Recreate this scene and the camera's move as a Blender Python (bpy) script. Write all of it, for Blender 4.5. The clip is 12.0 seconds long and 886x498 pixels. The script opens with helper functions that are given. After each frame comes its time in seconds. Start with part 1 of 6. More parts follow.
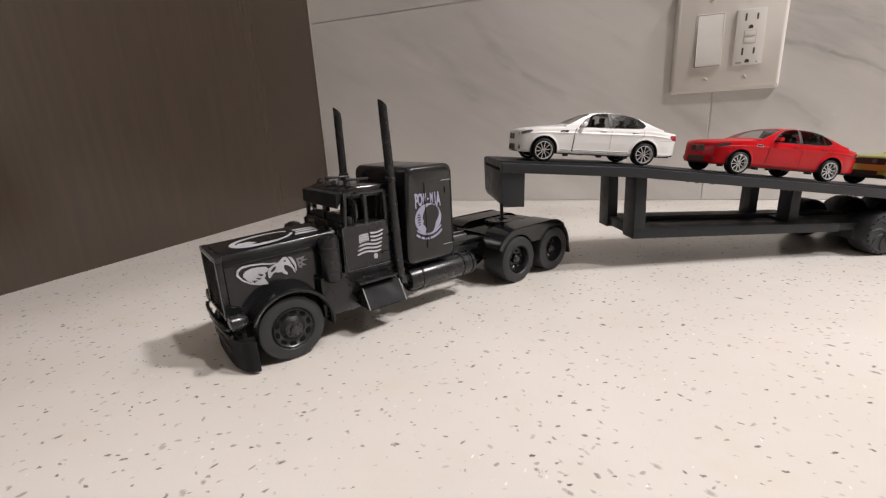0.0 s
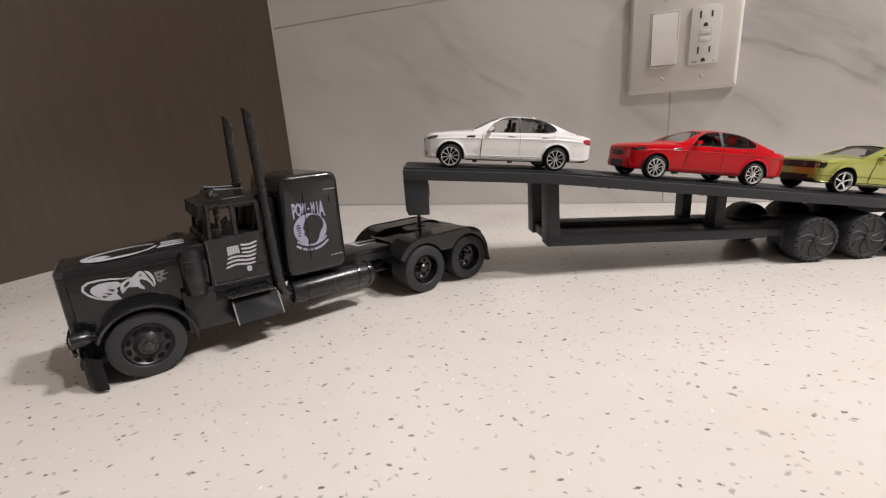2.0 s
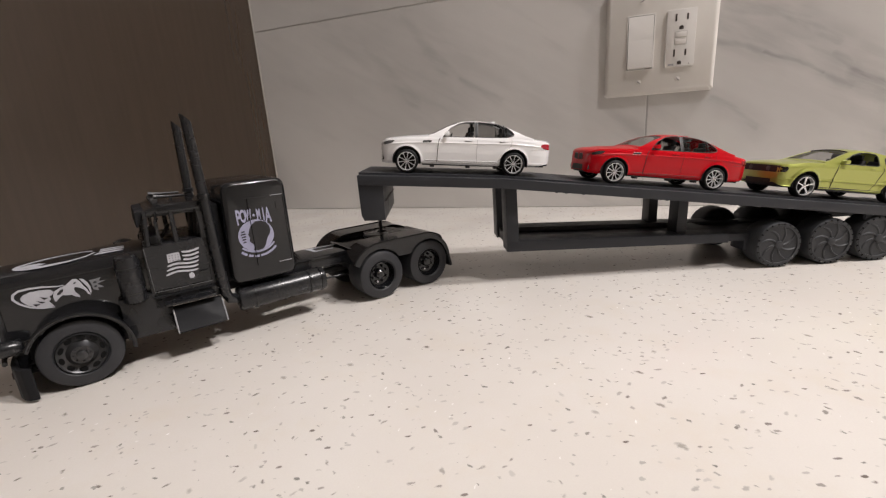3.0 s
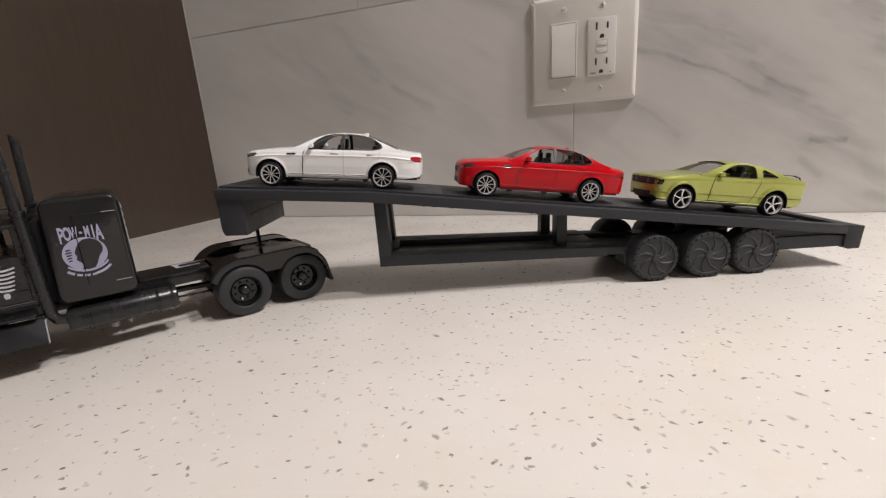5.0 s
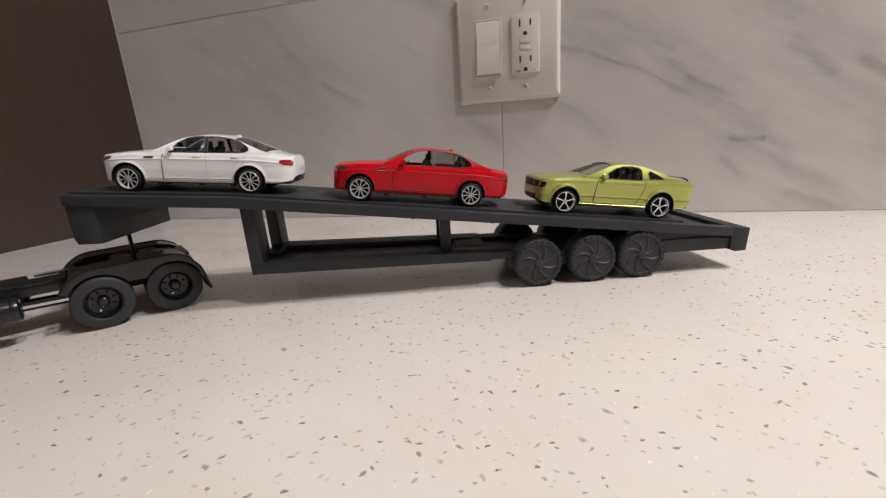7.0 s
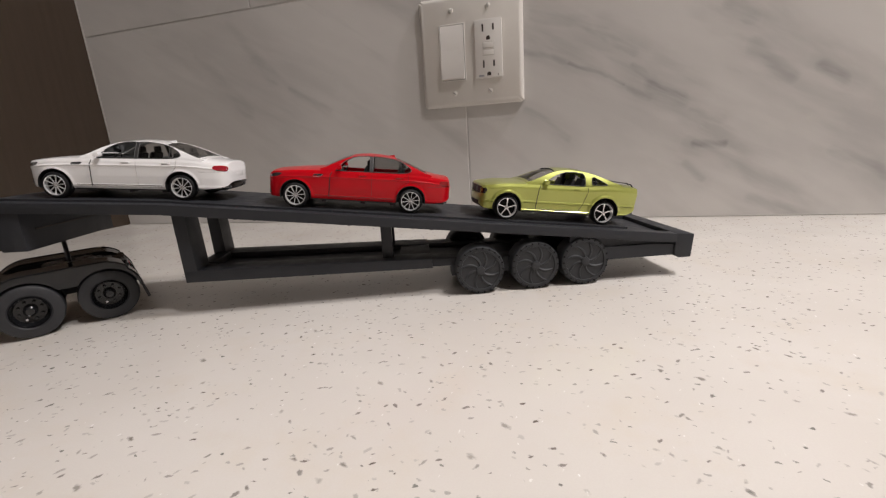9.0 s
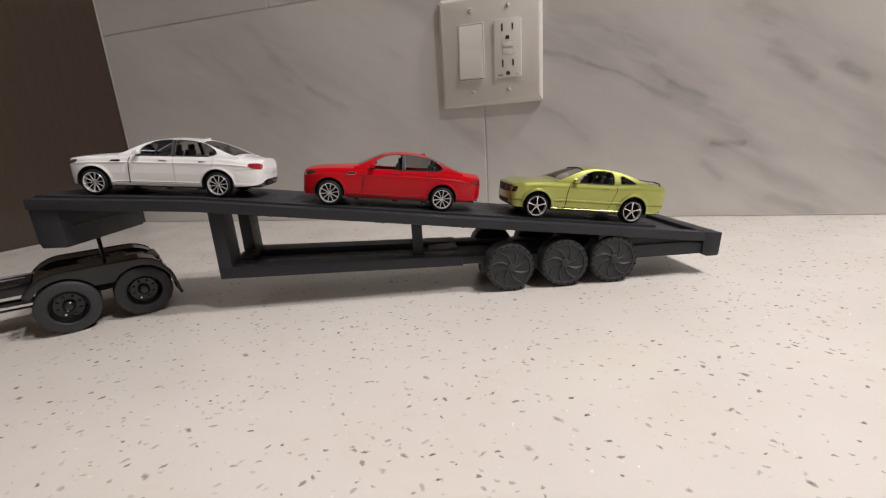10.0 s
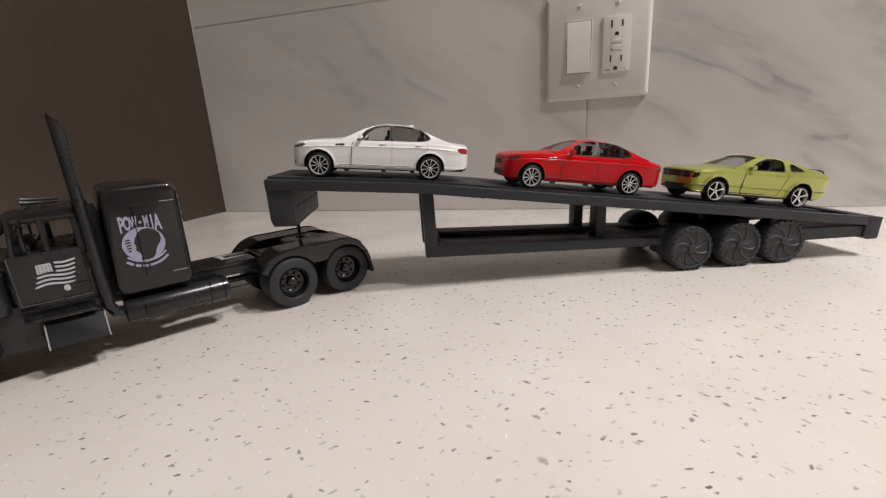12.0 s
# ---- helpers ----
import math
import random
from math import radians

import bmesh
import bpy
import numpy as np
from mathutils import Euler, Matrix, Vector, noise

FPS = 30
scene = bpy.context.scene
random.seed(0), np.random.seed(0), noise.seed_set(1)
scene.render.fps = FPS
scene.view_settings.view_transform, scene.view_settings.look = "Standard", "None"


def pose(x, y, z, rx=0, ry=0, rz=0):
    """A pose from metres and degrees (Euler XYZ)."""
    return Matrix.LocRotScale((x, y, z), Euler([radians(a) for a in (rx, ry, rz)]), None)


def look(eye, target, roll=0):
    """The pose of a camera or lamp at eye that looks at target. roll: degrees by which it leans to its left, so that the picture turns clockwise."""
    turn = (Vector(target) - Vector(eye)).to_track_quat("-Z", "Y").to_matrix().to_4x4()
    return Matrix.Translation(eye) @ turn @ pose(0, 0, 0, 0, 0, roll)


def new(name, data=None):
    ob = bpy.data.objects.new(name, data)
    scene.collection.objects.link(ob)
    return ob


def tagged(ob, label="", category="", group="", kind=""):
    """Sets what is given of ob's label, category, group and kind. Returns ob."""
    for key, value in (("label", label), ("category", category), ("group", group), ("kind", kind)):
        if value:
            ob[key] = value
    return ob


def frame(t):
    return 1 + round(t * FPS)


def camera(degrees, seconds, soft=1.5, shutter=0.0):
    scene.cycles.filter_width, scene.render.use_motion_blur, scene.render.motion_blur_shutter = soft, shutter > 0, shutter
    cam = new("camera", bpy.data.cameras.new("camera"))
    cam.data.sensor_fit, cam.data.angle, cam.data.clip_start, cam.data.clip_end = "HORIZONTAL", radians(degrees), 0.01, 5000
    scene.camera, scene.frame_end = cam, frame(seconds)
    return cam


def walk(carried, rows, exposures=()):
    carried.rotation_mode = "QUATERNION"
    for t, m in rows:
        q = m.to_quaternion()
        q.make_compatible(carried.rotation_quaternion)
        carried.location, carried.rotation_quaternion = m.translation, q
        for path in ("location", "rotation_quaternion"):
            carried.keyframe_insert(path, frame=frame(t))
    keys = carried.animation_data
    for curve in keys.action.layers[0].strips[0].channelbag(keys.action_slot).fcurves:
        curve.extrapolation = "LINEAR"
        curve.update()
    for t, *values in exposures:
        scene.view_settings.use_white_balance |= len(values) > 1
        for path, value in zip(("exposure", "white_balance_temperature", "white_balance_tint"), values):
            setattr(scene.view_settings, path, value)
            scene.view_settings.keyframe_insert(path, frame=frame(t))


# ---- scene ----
cam = camera(92.4, 12.0, soft=1.25)
PATH = [
    (0, (0.00867, 0.00307, 0.11458), (-0.14102, 0.46159, -0.01713), -2.995),
    (0.5, (0.02541, 0.00977, 0.11478), (-0.12743, 0.46754, -0.01591), -3.17),
    (1, (0.04453, 0.019, 0.1142), (-0.11051, 0.47622, -0.01586), -3.268),
    (1.5, (0.06602, 0.02981, 0.11408), (-0.09194, 0.48598, -0.01612), -3.484),
    (2, (0.07924, 0.03664, 0.11372), (-0.08001, 0.49246, -0.01614), -3.608),
    (2.5, (0.09355, 0.04292, 0.11348), (-0.06701, 0.49864, -0.01513), -3.721),
    (3.2, (0.11613, 0.0532, 0.11346), (-0.04426, 0.50947, -0.0134), -3.732),
    (3.85, (0.14183, 0.06458, 0.11375), (-0.01614, 0.52223, -0.01118), -3.623),
    (4.5, (0.1704, 0.0775, 0.11381), (0.01521, 0.53637, -0.0101), -3.622),
    (5, (0.19308, 0.08799, 0.11362), (0.03968, 0.5475, -0.01016), -3.718),
    (5.5, (0.21337, 0.09826, 0.11266), (0.06398, 0.55894, -0.01168), -3.733),
    (6, (0.23213, 0.10764, 0.11215), (0.08692, 0.56922, -0.01376), -3.68),
    (6.5, (0.25061, 0.11589, 0.11167), (0.10682, 0.57763, -0.01532), -3.852),
    (7, (0.26698, 0.12368, 0.11185), (0.12645, 0.5861, -0.01627), -3.863),
    (7.5, (0.2845, 0.13136, 0.11142), (0.1458, 0.59461, -0.01571), -3.956),
    (8, (0.29787, 0.13731, 0.11111), (0.16098, 0.60124, -0.0155), -3.967),
    (8.5, (0.30443, 0.13997, 0.11066), (0.16812, 0.60439, -0.01479), -3.918),
    (9, (0.30467, 0.13975, 0.11037), (0.16816, 0.60438, -0.01404), -3.842),
    (9.5, (0.29908, 0.13705, 0.11056), (0.162, 0.60155, -0.01371), -3.771),
    (10, (0.28519, 0.13071, 0.11145), (0.14708, 0.59466, -0.01377), -3.675),
    (10.5, (0.26014, 0.11872, 0.11228), (0.12142, 0.58226, -0.01376), -3.557),
    (11, (0.22437, 0.10276, 0.11242), (0.08486, 0.56599, -0.01392), -3.473),
    (11.5, (0.18597, 0.08572, 0.11243), (0.04924, 0.54959, -0.01458), -3.296),
    (12, (0.14762, 0.06943, 0.11318), (0.01624, 0.53439, -0.01546), -3.202),
]
EXPOSURES = [(0, 0.53), (2.5, 0.45), (4.5, 0.33), (7, 0.14), (9.5, 0.10), (12, 0.25)]
walk(cam, [(t, look(eye, target, roll)) for t, eye, target, roll in PATH], EXPOSURES)

# ---- world, lamps ----
world = bpy.data.worlds.new("room_dark")
scene.world = world
world.use_nodes = True
world.node_tree.nodes["Background"].inputs[0].default_value = (0.9, 0.85, 0.8, 1)
world.node_tree.nodes["Background"].inputs[1].default_value = 0.0

WALL_Y = 0.712        # tiled wall behind the counter
PANEL_X = -0.447      # tall cabinet side
CEILING = 2.15        # over the counter
# recessed ceiling lamps: place, watts, width
LAMPS = ((1.53, 0.464, 42.0, 0.25), (1.414, -0.085, 24.5, 0.12), (-1.16, -1.52, 4.5, 0.24))
for lx, ly, watts, wide in LAMPS:
    lamp_data = bpy.data.lights.new("downlight_lamp", "AREA")
    lamp_data.shape, lamp_data.size = "DISK", wide
    lamp_data.energy, lamp_data.color = watts, (1.0, 0.948, 0.94)
    lamp_light = new("downlight_lamp", lamp_data)
    lamp_light.matrix_world = pose(lx, ly, CEILING - 0.012)


# ---- materials ----
def mat(name, color, rough=0.5, metal=0.0, coat=0.0, spec=0.5, noise_scale=0.0, vary=0.0, bump=0.0, bump_scale=400.0, rough_vary=0.0, trans=0.0):
    m = bpy.data.materials.new(name)
    m.use_nodes = True
    nt = m.node_tree
    b = nt.nodes["Principled BSDF"]
    b.inputs["Base Color"].default_value = (*color, 1)
    b.inputs["Roughness"].default_value = rough
    b.inputs["Metallic"].default_value = metal
    b.inputs["Coat Weight"].default_value = coat
    b.inputs["Coat Roughness"].default_value = 0.06
    b.inputs["Specular IOR Level"].default_value = spec
    b.inputs["Transmission Weight"].default_value = trans
    tc = nt.nodes.new("ShaderNodeTexCoord")
    if vary or rough_vary:
        n = nt.nodes.new("ShaderNodeTexNoise")
        n.inputs["Scale"].default_value = noise_scale
        n.inputs["Detail"].default_value = 6
        nt.links.new(tc.outputs["Object"], n.inputs["Vector"])
        if vary:
            r = nt.nodes.new("ShaderNodeMix")
            r.data_type = "RGBA"
            r.inputs["A"].default_value = (*[c * (1 - vary) for c in color], 1)
            r.inputs["B"].default_value = (*[min(1, c * (1 + vary)) for c in color], 1)
            nt.links.new(n.outputs["Fac"], r.inputs["Factor"])
            nt.links.new(r.outputs["Result"], b.inputs["Base Color"])
        if rough_vary:
            r = nt.nodes.new("ShaderNodeMapRange")
            r.inputs["From Min"].default_value, r.inputs["From Max"].default_value = 0.3, 0.7
            r.inputs["To Min"].default_value, r.inputs["To Max"].default_value = max(0.02, rough - rough_vary), min(1, rough + rough_vary)
            nt.links.new(n.outputs["Fac"], r.inputs["Value"])
            nt.links.new(r.outputs["Result"], b.inputs["Roughness"])
    if bump:
        n2 = nt.nodes.new("ShaderNodeTexNoise")
        n2.inputs["Scale"].default_value = bump_scale
        n2.inputs["Detail"].default_value = 4
        nt.links.new(tc.outputs["Object"], n2.inputs["Vector"])
        bp = nt.nodes.new("ShaderNodeBump")
        bp.inputs["Strength"].default_value = bump
        bp.inputs["Distance"].default_value = 0.0003
        nt.links.new(n2.outputs["Fac"], bp.inputs["Height"])
        nt.links.new(bp.outputs["Normal"], b.inputs["Normal"])
    return m


def node(nt, kind, **values):
    n = nt.nodes.new(kind)
    for key, value in values.items():
        n.inputs[key.replace("_", " ")].default_value = value
    return n


def mix(nt, fac, a, b):
    m = nt.nodes.new("ShaderNodeMix")
    m.data_type = "RGBA"
    for key, value in (("Factor", fac), ("A", a), ("B", b)):
        if isinstance(value, bpy.types.NodeSocket):
            nt.links.new(value, m.inputs[key])
        else:
            m.inputs[key].default_value = value
    return m.outputs["Result"]


def ramp(nt, value, lo, hi):
    m = node(nt, "ShaderNodeMapRange", From_Min=lo, From_Max=hi)
    nt.links.new(value, m.inputs["Value"])
    return m.outputs["Result"]


def math2(nt, op, a, b):
    m = nt.nodes.new("ShaderNodeMath")
    m.operation = op
    for k, value in enumerate((a, b)):
        if isinstance(value, bpy.types.NodeSocket):
            nt.links.new(value, m.inputs[k])
        else:
            m.inputs[k].default_value = value
    return m.outputs[0]


def quartz():
    """Polished off-white quartz with brown, grey and clear chips of several sizes."""
    m = bpy.data.materials.new("quartz_counter")
    m.use_nodes = True
    nt = m.node_tree
    b = nt.nodes["Principled BSDF"]
    tc = nt.nodes.new("ShaderNodeTexCoord")
    base_noise = node(nt, "ShaderNodeTexNoise", Scale=9.0, Detail=5.0)
    fine = node(nt, "ShaderNodeTexNoise", Scale=1400.0, Detail=2.0)
    for n in (base_noise, fine):
        nt.links.new(tc.outputs["Object"], n.inputs["Vector"])
    col = mix(nt, ramp(nt, base_noise.outputs["Fac"], 0.35, 0.65), (0.675, 0.635, 0.588, 1), (0.715, 0.680, 0.637, 1))
    stain = node(nt, "ShaderNodeTexNoise", Scale=22.0, Detail=6.0, Roughness=0.65)
    nt.links.new(tc.outputs["Object"], stain.inputs["Vector"])
    col = mix(nt, math2(nt, "MULTIPLY", ramp(nt, stain.outputs["Fac"], 0.52, 0.75), 0.35), col, (0.66, 0.575, 0.46, 1))
    col = mix(nt, math2(nt, "MULTIPLY", ramp(nt, fine.outputs["Fac"], 0.35, 0.7), 0.10), col, (0.55, 0.50, 0.44, 1))
    warp = node(nt, "ShaderNodeTexNoise", Scale=520.0, Detail=3.0)
    nt.links.new(tc.outputs["Object"], warp.inputs["Vector"])
    # chip layers: cells per metre, share of cells that hold a chip, radius in cells, colours, way it is stretched
    for scale, share, size, dark, light, turn, stretch in (
        (62.0, 0.12, 0.12, (0.25, 0.225, 0.195, 1), (0.46, 0.43, 0.39, 1), 0.5, 1.6),
        (70.0, 0.07, 0.11, (0.20, 0.18, 0.155, 1), (0.44, 0.41, 0.37, 1), 1.9, 1.5),
        (95.0, 0.13, 0.15, (0.25, 0.225, 0.20, 1), (0.52, 0.49, 0.455, 1), 2.1, 2.0),
        (95.0, 0.12, 0.15, (0.27, 0.245, 0.22, 1), (0.56, 0.53, 0.49, 1), 0.9, 2.0),
        (130.0, 0.09, 0.10, (0.90, 0.88, 0.86, 1), (0.82, 0.80, 0.76, 1), 1.7, 2.0),
        (125.0, 0.17, 0.165, (0.17, 0.14, 0.12, 1), (0.54, 0.51, 0.475, 1), 2.7, 2.0),
        (180.0, 0.17, 0.18, (0.22, 0.215, 0.19, 1), (0.55, 0.52, 0.48, 1), 0.1, 1.5),
    ):
        mp = nt.nodes.new("ShaderNodeMapping")
        mp.inputs["Scale"].default_value = (1.0, stretch, 1.0)
        spin = nt.nodes.new("ShaderNodeMapping")
        spin.inputs["Rotation"].default_value = (0, 0, turn)
        spin.inputs["Location"].default_value = (turn, turn * 0.7, 0)
        nt.links.new(tc.outputs["Object"], spin.inputs["Vector"])
        nt.links.new(spin.outputs["Vector"], mp.inputs["Vector"])
        add = nt.nodes.new("ShaderNodeVectorMath")
        add.operation = "MULTIPLY_ADD"
        nt.links.new(warp.outputs["Color"], add.inputs[0])
        add.inputs[1].default_value = (0.0036, 0.0036, 0)
        nt.links.new(mp.outputs["Vector"], add.inputs[2])
        v = node(nt, "ShaderNodeTexVoronoi", Scale=scale)
        v.voronoi_dimensions = "2D"
        nt.links.new(add.outputs[0], v.inputs["Vector"])
        sep = nt.nodes.new("ShaderNodeSeparateColor")
        nt.links.new(v.outputs["Color"], sep.inputs["Color"])
        rad = math2(nt, "MULTIPLY_ADD", sep.outputs["Green"], size)
        rad.node.inputs[2].default_value = size * 0.35
        inside = ramp(nt, math2(nt, "SUBTRACT", rad, v.outputs["Distance"]), 0.0, 0.09)
        chosen = math2(nt, "LESS_THAN", sep.outputs["Red"], share)
        tone = mix(nt, ramp(nt, sep.outputs["Blue"], 0.1, 0.75), dark, light)
        col = mix(nt, math2(nt, "MULTIPLY", inside, chosen), col, tone)
    nt.links.new(col, b.inputs["Base Color"])
    b.inputs["Roughness"].default_value = 0.24
    b.inputs["Specular IOR Level"].default_value = 0.5
    smear = node(nt, "ShaderNodeTexNoise", Scale=14.0, Detail=4.0)
    nt.links.new(tc.outputs["Object"], smear.inputs["Vector"])
    rr = node(nt, "ShaderNodeMapRange", From_Min=0.2, From_Max=0.8, To_Min=0.19, To_Max=0.262)
    nt.links.new(smear.outputs["Fac"], rr.inputs["Value"])
    nt.links.new(rr.outputs["Result"], b.inputs["Roughness"])
    return m


# smoky veins on the tiles behind the toys, and two dimming bands: x, z of both ends, half width, strength
VEINS_DIM_LEFT = (
    (0.254, 0.136, 0.315, 0.104, 0.005, 0.50), (-0.165, 0.294, -0.126, 0.244, 0.010, 0.35),
    (-0.126, 0.244, -0.103, 0.210, 0.012, 0.40), (-0.236, 0.256, -0.205, 0.228, 0.007, 0.40),
    # The two widest rows are no veins: they paint the left wall dimmer.
    (-0.205, 0.228, -0.151, 0.171, 0.014, 0.40), (-0.300, 0.285, -0.100, 0.160, 0.045, 0.26),
    (-0.120, 0.265, 0.060, 0.130, 0.040, 0.22), (-0.077, 0.194, -0.017, 0.160, 0.005, 0.50),
)
VEINS_MIDDLE = (
    (0.260, 0.211, 0.311, 0.188, 0.006, 0.65), (0.311, 0.188, 0.371, 0.159, 0.003, 1.00),
    (0.371, 0.159, 0.401, 0.145, 0.006, 0.65), (0.402, 0.160, 0.435, 0.138, 0.013, 1.00),
    (0.335, 0.219, 0.379, 0.196, 0.008, 0.78), (0.267, 0.248, 0.335, 0.219, 0.009, 0.65),
    (0.379, 0.180, 0.405, 0.162, 0.006, 0.72), (0.260, 0.225, 0.370, 0.180, 0.020, 0.47),
    (0.370, 0.175, 0.480, 0.090, 0.020, 0.49),
)
VEINS_RIGHT = (
    (0.445, 0.125, 0.476, 0.110, 0.008, 0.59), (0.451, 0.088, 0.484, 0.085, 0.005, 0.98),
    (0.477, 0.231, 0.498, 0.213, 0.011, 0.78), (0.503, 0.184, 0.540, 0.154, 0.012, 0.65),
    (0.568, 0.157, 0.592, 0.141, 0.008, 0.78), (0.587, 0.076, 0.640, 0.042, 0.008, 0.65),
    (0.445, 0.066, 0.463, 0.048, 0.006, 0.52), (0.480, 0.085, 0.570, 0.006, 0.018, 0.47),
    (0.520, 0.020, 0.560, 0.004, 0.010, 0.59), (0.530, 0.150, 0.680, 0.060, 0.022, 0.34),
)


def marble():
    """Glossy grey-white porcelain tile with soft slanting grey veins."""
    m = bpy.data.materials.new("marble_tile")
    m.use_nodes = True
    nt = m.node_tree
    b = nt.nodes["Principled BSDF"]
    geo = nt.nodes.new("ShaderNodeNewGeometry")
    info = nt.nodes.new("ShaderNodeObjectInfo")
    shift = nt.nodes.new("ShaderNodeVectorMath")
    shift.operation = "MULTIPLY_ADD"
    nt.links.new(info.outputs["Random"], shift.inputs[0])
    shift.inputs[1].default_value = (7.0, 3.0, 5.0)
    nt.links.new(geo.outputs["Position"], shift.inputs[2])

    def veins(turn, scale, stretch, lo, hi, seed, distortion=0.6):
        mp = nt.nodes.new("ShaderNodeMapping")
        mp.inputs["Rotation"].default_value = (0, turn, 0)
        mp.inputs["Location"].default_value = (seed, 0, seed * 0.7)
        nt.links.new(shift.outputs[0], mp.inputs["Vector"])
        mp2 = nt.nodes.new("ShaderNodeMapping")
        mp2.inputs["Scale"].default_value = (1.0, 1.0, stretch)
        nt.links.new(mp.outputs["Vector"], mp2.inputs["Vector"])
        n = node(nt, "ShaderNodeTexNoise", Scale=scale, Detail=4.0, Roughness=0.5, Distortion=distortion)
        nt.links.new(mp2.outputs["Vector"], n.inputs["Vector"])
        return ramp(nt, n.outputs["Fac"], lo, hi)

    cloud = veins(-0.5, 4.0, 1.6, 0.35, 0.7, 1.3, 0.3)
    broad = veins(-0.50, 3.4, 2.3, 0.46, 0.74, 4.1, 0.3)
    thin = veins(-0.58, 5.5, 4.2, 0.55, 0.72, 7.7, 0.4)
    where = veins(-0.55, 2.6, 1.4, 0.38, 0.58, 2.2, 0.2)
    col = mix(nt, cloud, (0.61, 0.59, 0.567, 1), (0.535, 0.517, 0.498, 1))
    col = mix(nt, math2(nt, "MULTIPLY", math2(nt, "MULTIPLY", broad, where), 0.48), col, (0.27, 0.263, 0.259, 1))
    col = mix(nt, math2(nt, "MULTIPLY", math2(nt, "MULTIPLY", thin, where), 0.25), col, (0.20, 0.195, 0.19, 1))
    # single veins and the two dimming bands, with feathered and broken edges
    def vec(op, a, c, out=0):
        n = nt.nodes.new("ShaderNodeVectorMath")
        n.operation = op
        for k, value in enumerate((a, c)):
            if isinstance(value, bpy.types.NodeSocket):
                nt.links.new(value, n.inputs[k])
            elif value is not None:
                n.inputs[k].default_value = value
        return n.outputs[out]

    wobble = node(nt, "ShaderNodeTexNoise", Scale=13.0, Detail=5.0, Roughness=0.45)
    nt.links.new(geo.outputs["Position"], wobble.inputs["Vector"])
    offset = vec("MULTIPLY", vec("SUBTRACT", wobble.outputs["Color"], (0.5, 0.5, 0.5)), (0.030, 0.0, 0.030))
    p = vec("MULTIPLY", vec("ADD", geo.outputs["Position"], offset), (1.0, 0.0, 1.0))
    total = None
    for x0, z0, x1, z1, half, strength in VEINS_DIM_LEFT + VEINS_MIDDLE + VEINS_RIGHT:
        pa = vec("SUBTRACT", p, (x0, 0.0, z0))
        ba = (x1 - x0, 0.0, z1 - z0)
        h = math2(nt, "MULTIPLY", vec("DOT_PRODUCT", pa, ba, 1), 1.0 / (ba[0] ** 2 + ba[2] ** 2))
        h.node.use_clamp = True
        along = nt.nodes.new("ShaderNodeVectorMath")
        along.operation = "SCALE"
        along.inputs[0].default_value = ba
        nt.links.new(h, along.inputs["Scale"])
        far = vec("LENGTH", vec("SUBTRACT", pa, along.outputs[0]), None, 1)
        for reach, part_of in ((half * 1.7 + 0.001, 0.80), (half * 4.2 + 0.006, 0.42)):
            fall = node(nt, "ShaderNodeMapRange", From_Min=0.0, From_Max=reach, To_Min=strength * part_of, To_Max=0.0)
            fall.interpolation_type = "SMOOTHSTEP"
            nt.links.new(far, fall.inputs["Value"])
            total = fall.outputs["Result"] if total is None else math2(nt, "MAXIMUM", total, fall.outputs["Result"])
    broken = veins(-0.5, 13.0, 5.5, 0.34, 0.60, 3.3, 0.3)
    broken = math2(nt, "MULTIPLY_ADD", broken, 0.62)
    broken.node.inputs[2].default_value = 0.38
    col = mix(nt, math2(nt, "MULTIPLY", total, broken), col, (0.22, 0.214, 0.212, 1))
    nt.links.new(col, b.inputs["Base Color"])
    b.inputs["Roughness"].default_value = 0.004
    b.inputs["Specular IOR Level"].default_value = 0.45
    return m


def panel_wood():
    m = bpy.data.materials.new("dark_brown_laminate")
    m.use_nodes = True
    nt = m.node_tree
    b = nt.nodes["Principled BSDF"]
    tc = nt.nodes.new("ShaderNodeTexCoord")
    mp = nt.nodes.new("ShaderNodeMapping")
    mp.inputs["Scale"].default_value = (1, 1, 0.06)
    nt.links.new(tc.outputs["Object"], mp.inputs["Vector"])
    n = node(nt, "ShaderNodeTexNoise", Scale=160.0, Detail=5.0)
    nt.links.new(mp.outputs["Vector"], n.inputs["Vector"])
    col = mix(nt, n.outputs["Fac"], (0.033, 0.0225, 0.0150, 1), (0.045, 0.0310, 0.0212, 1))
    nt.links.new(col, b.inputs["Base Color"])
    b.inputs["Roughness"].default_value = 0.24
    b.inputs["Specular IOR Level"].default_value = 0.6
    bp = node(nt, "ShaderNodeBump", Strength=0.05, Distance=0.0003)
    nt.links.new(n.outputs["Fac"], bp.inputs["Height"])
    nt.links.new(bp.outputs["Normal"], b.inputs["Normal"])
    return m


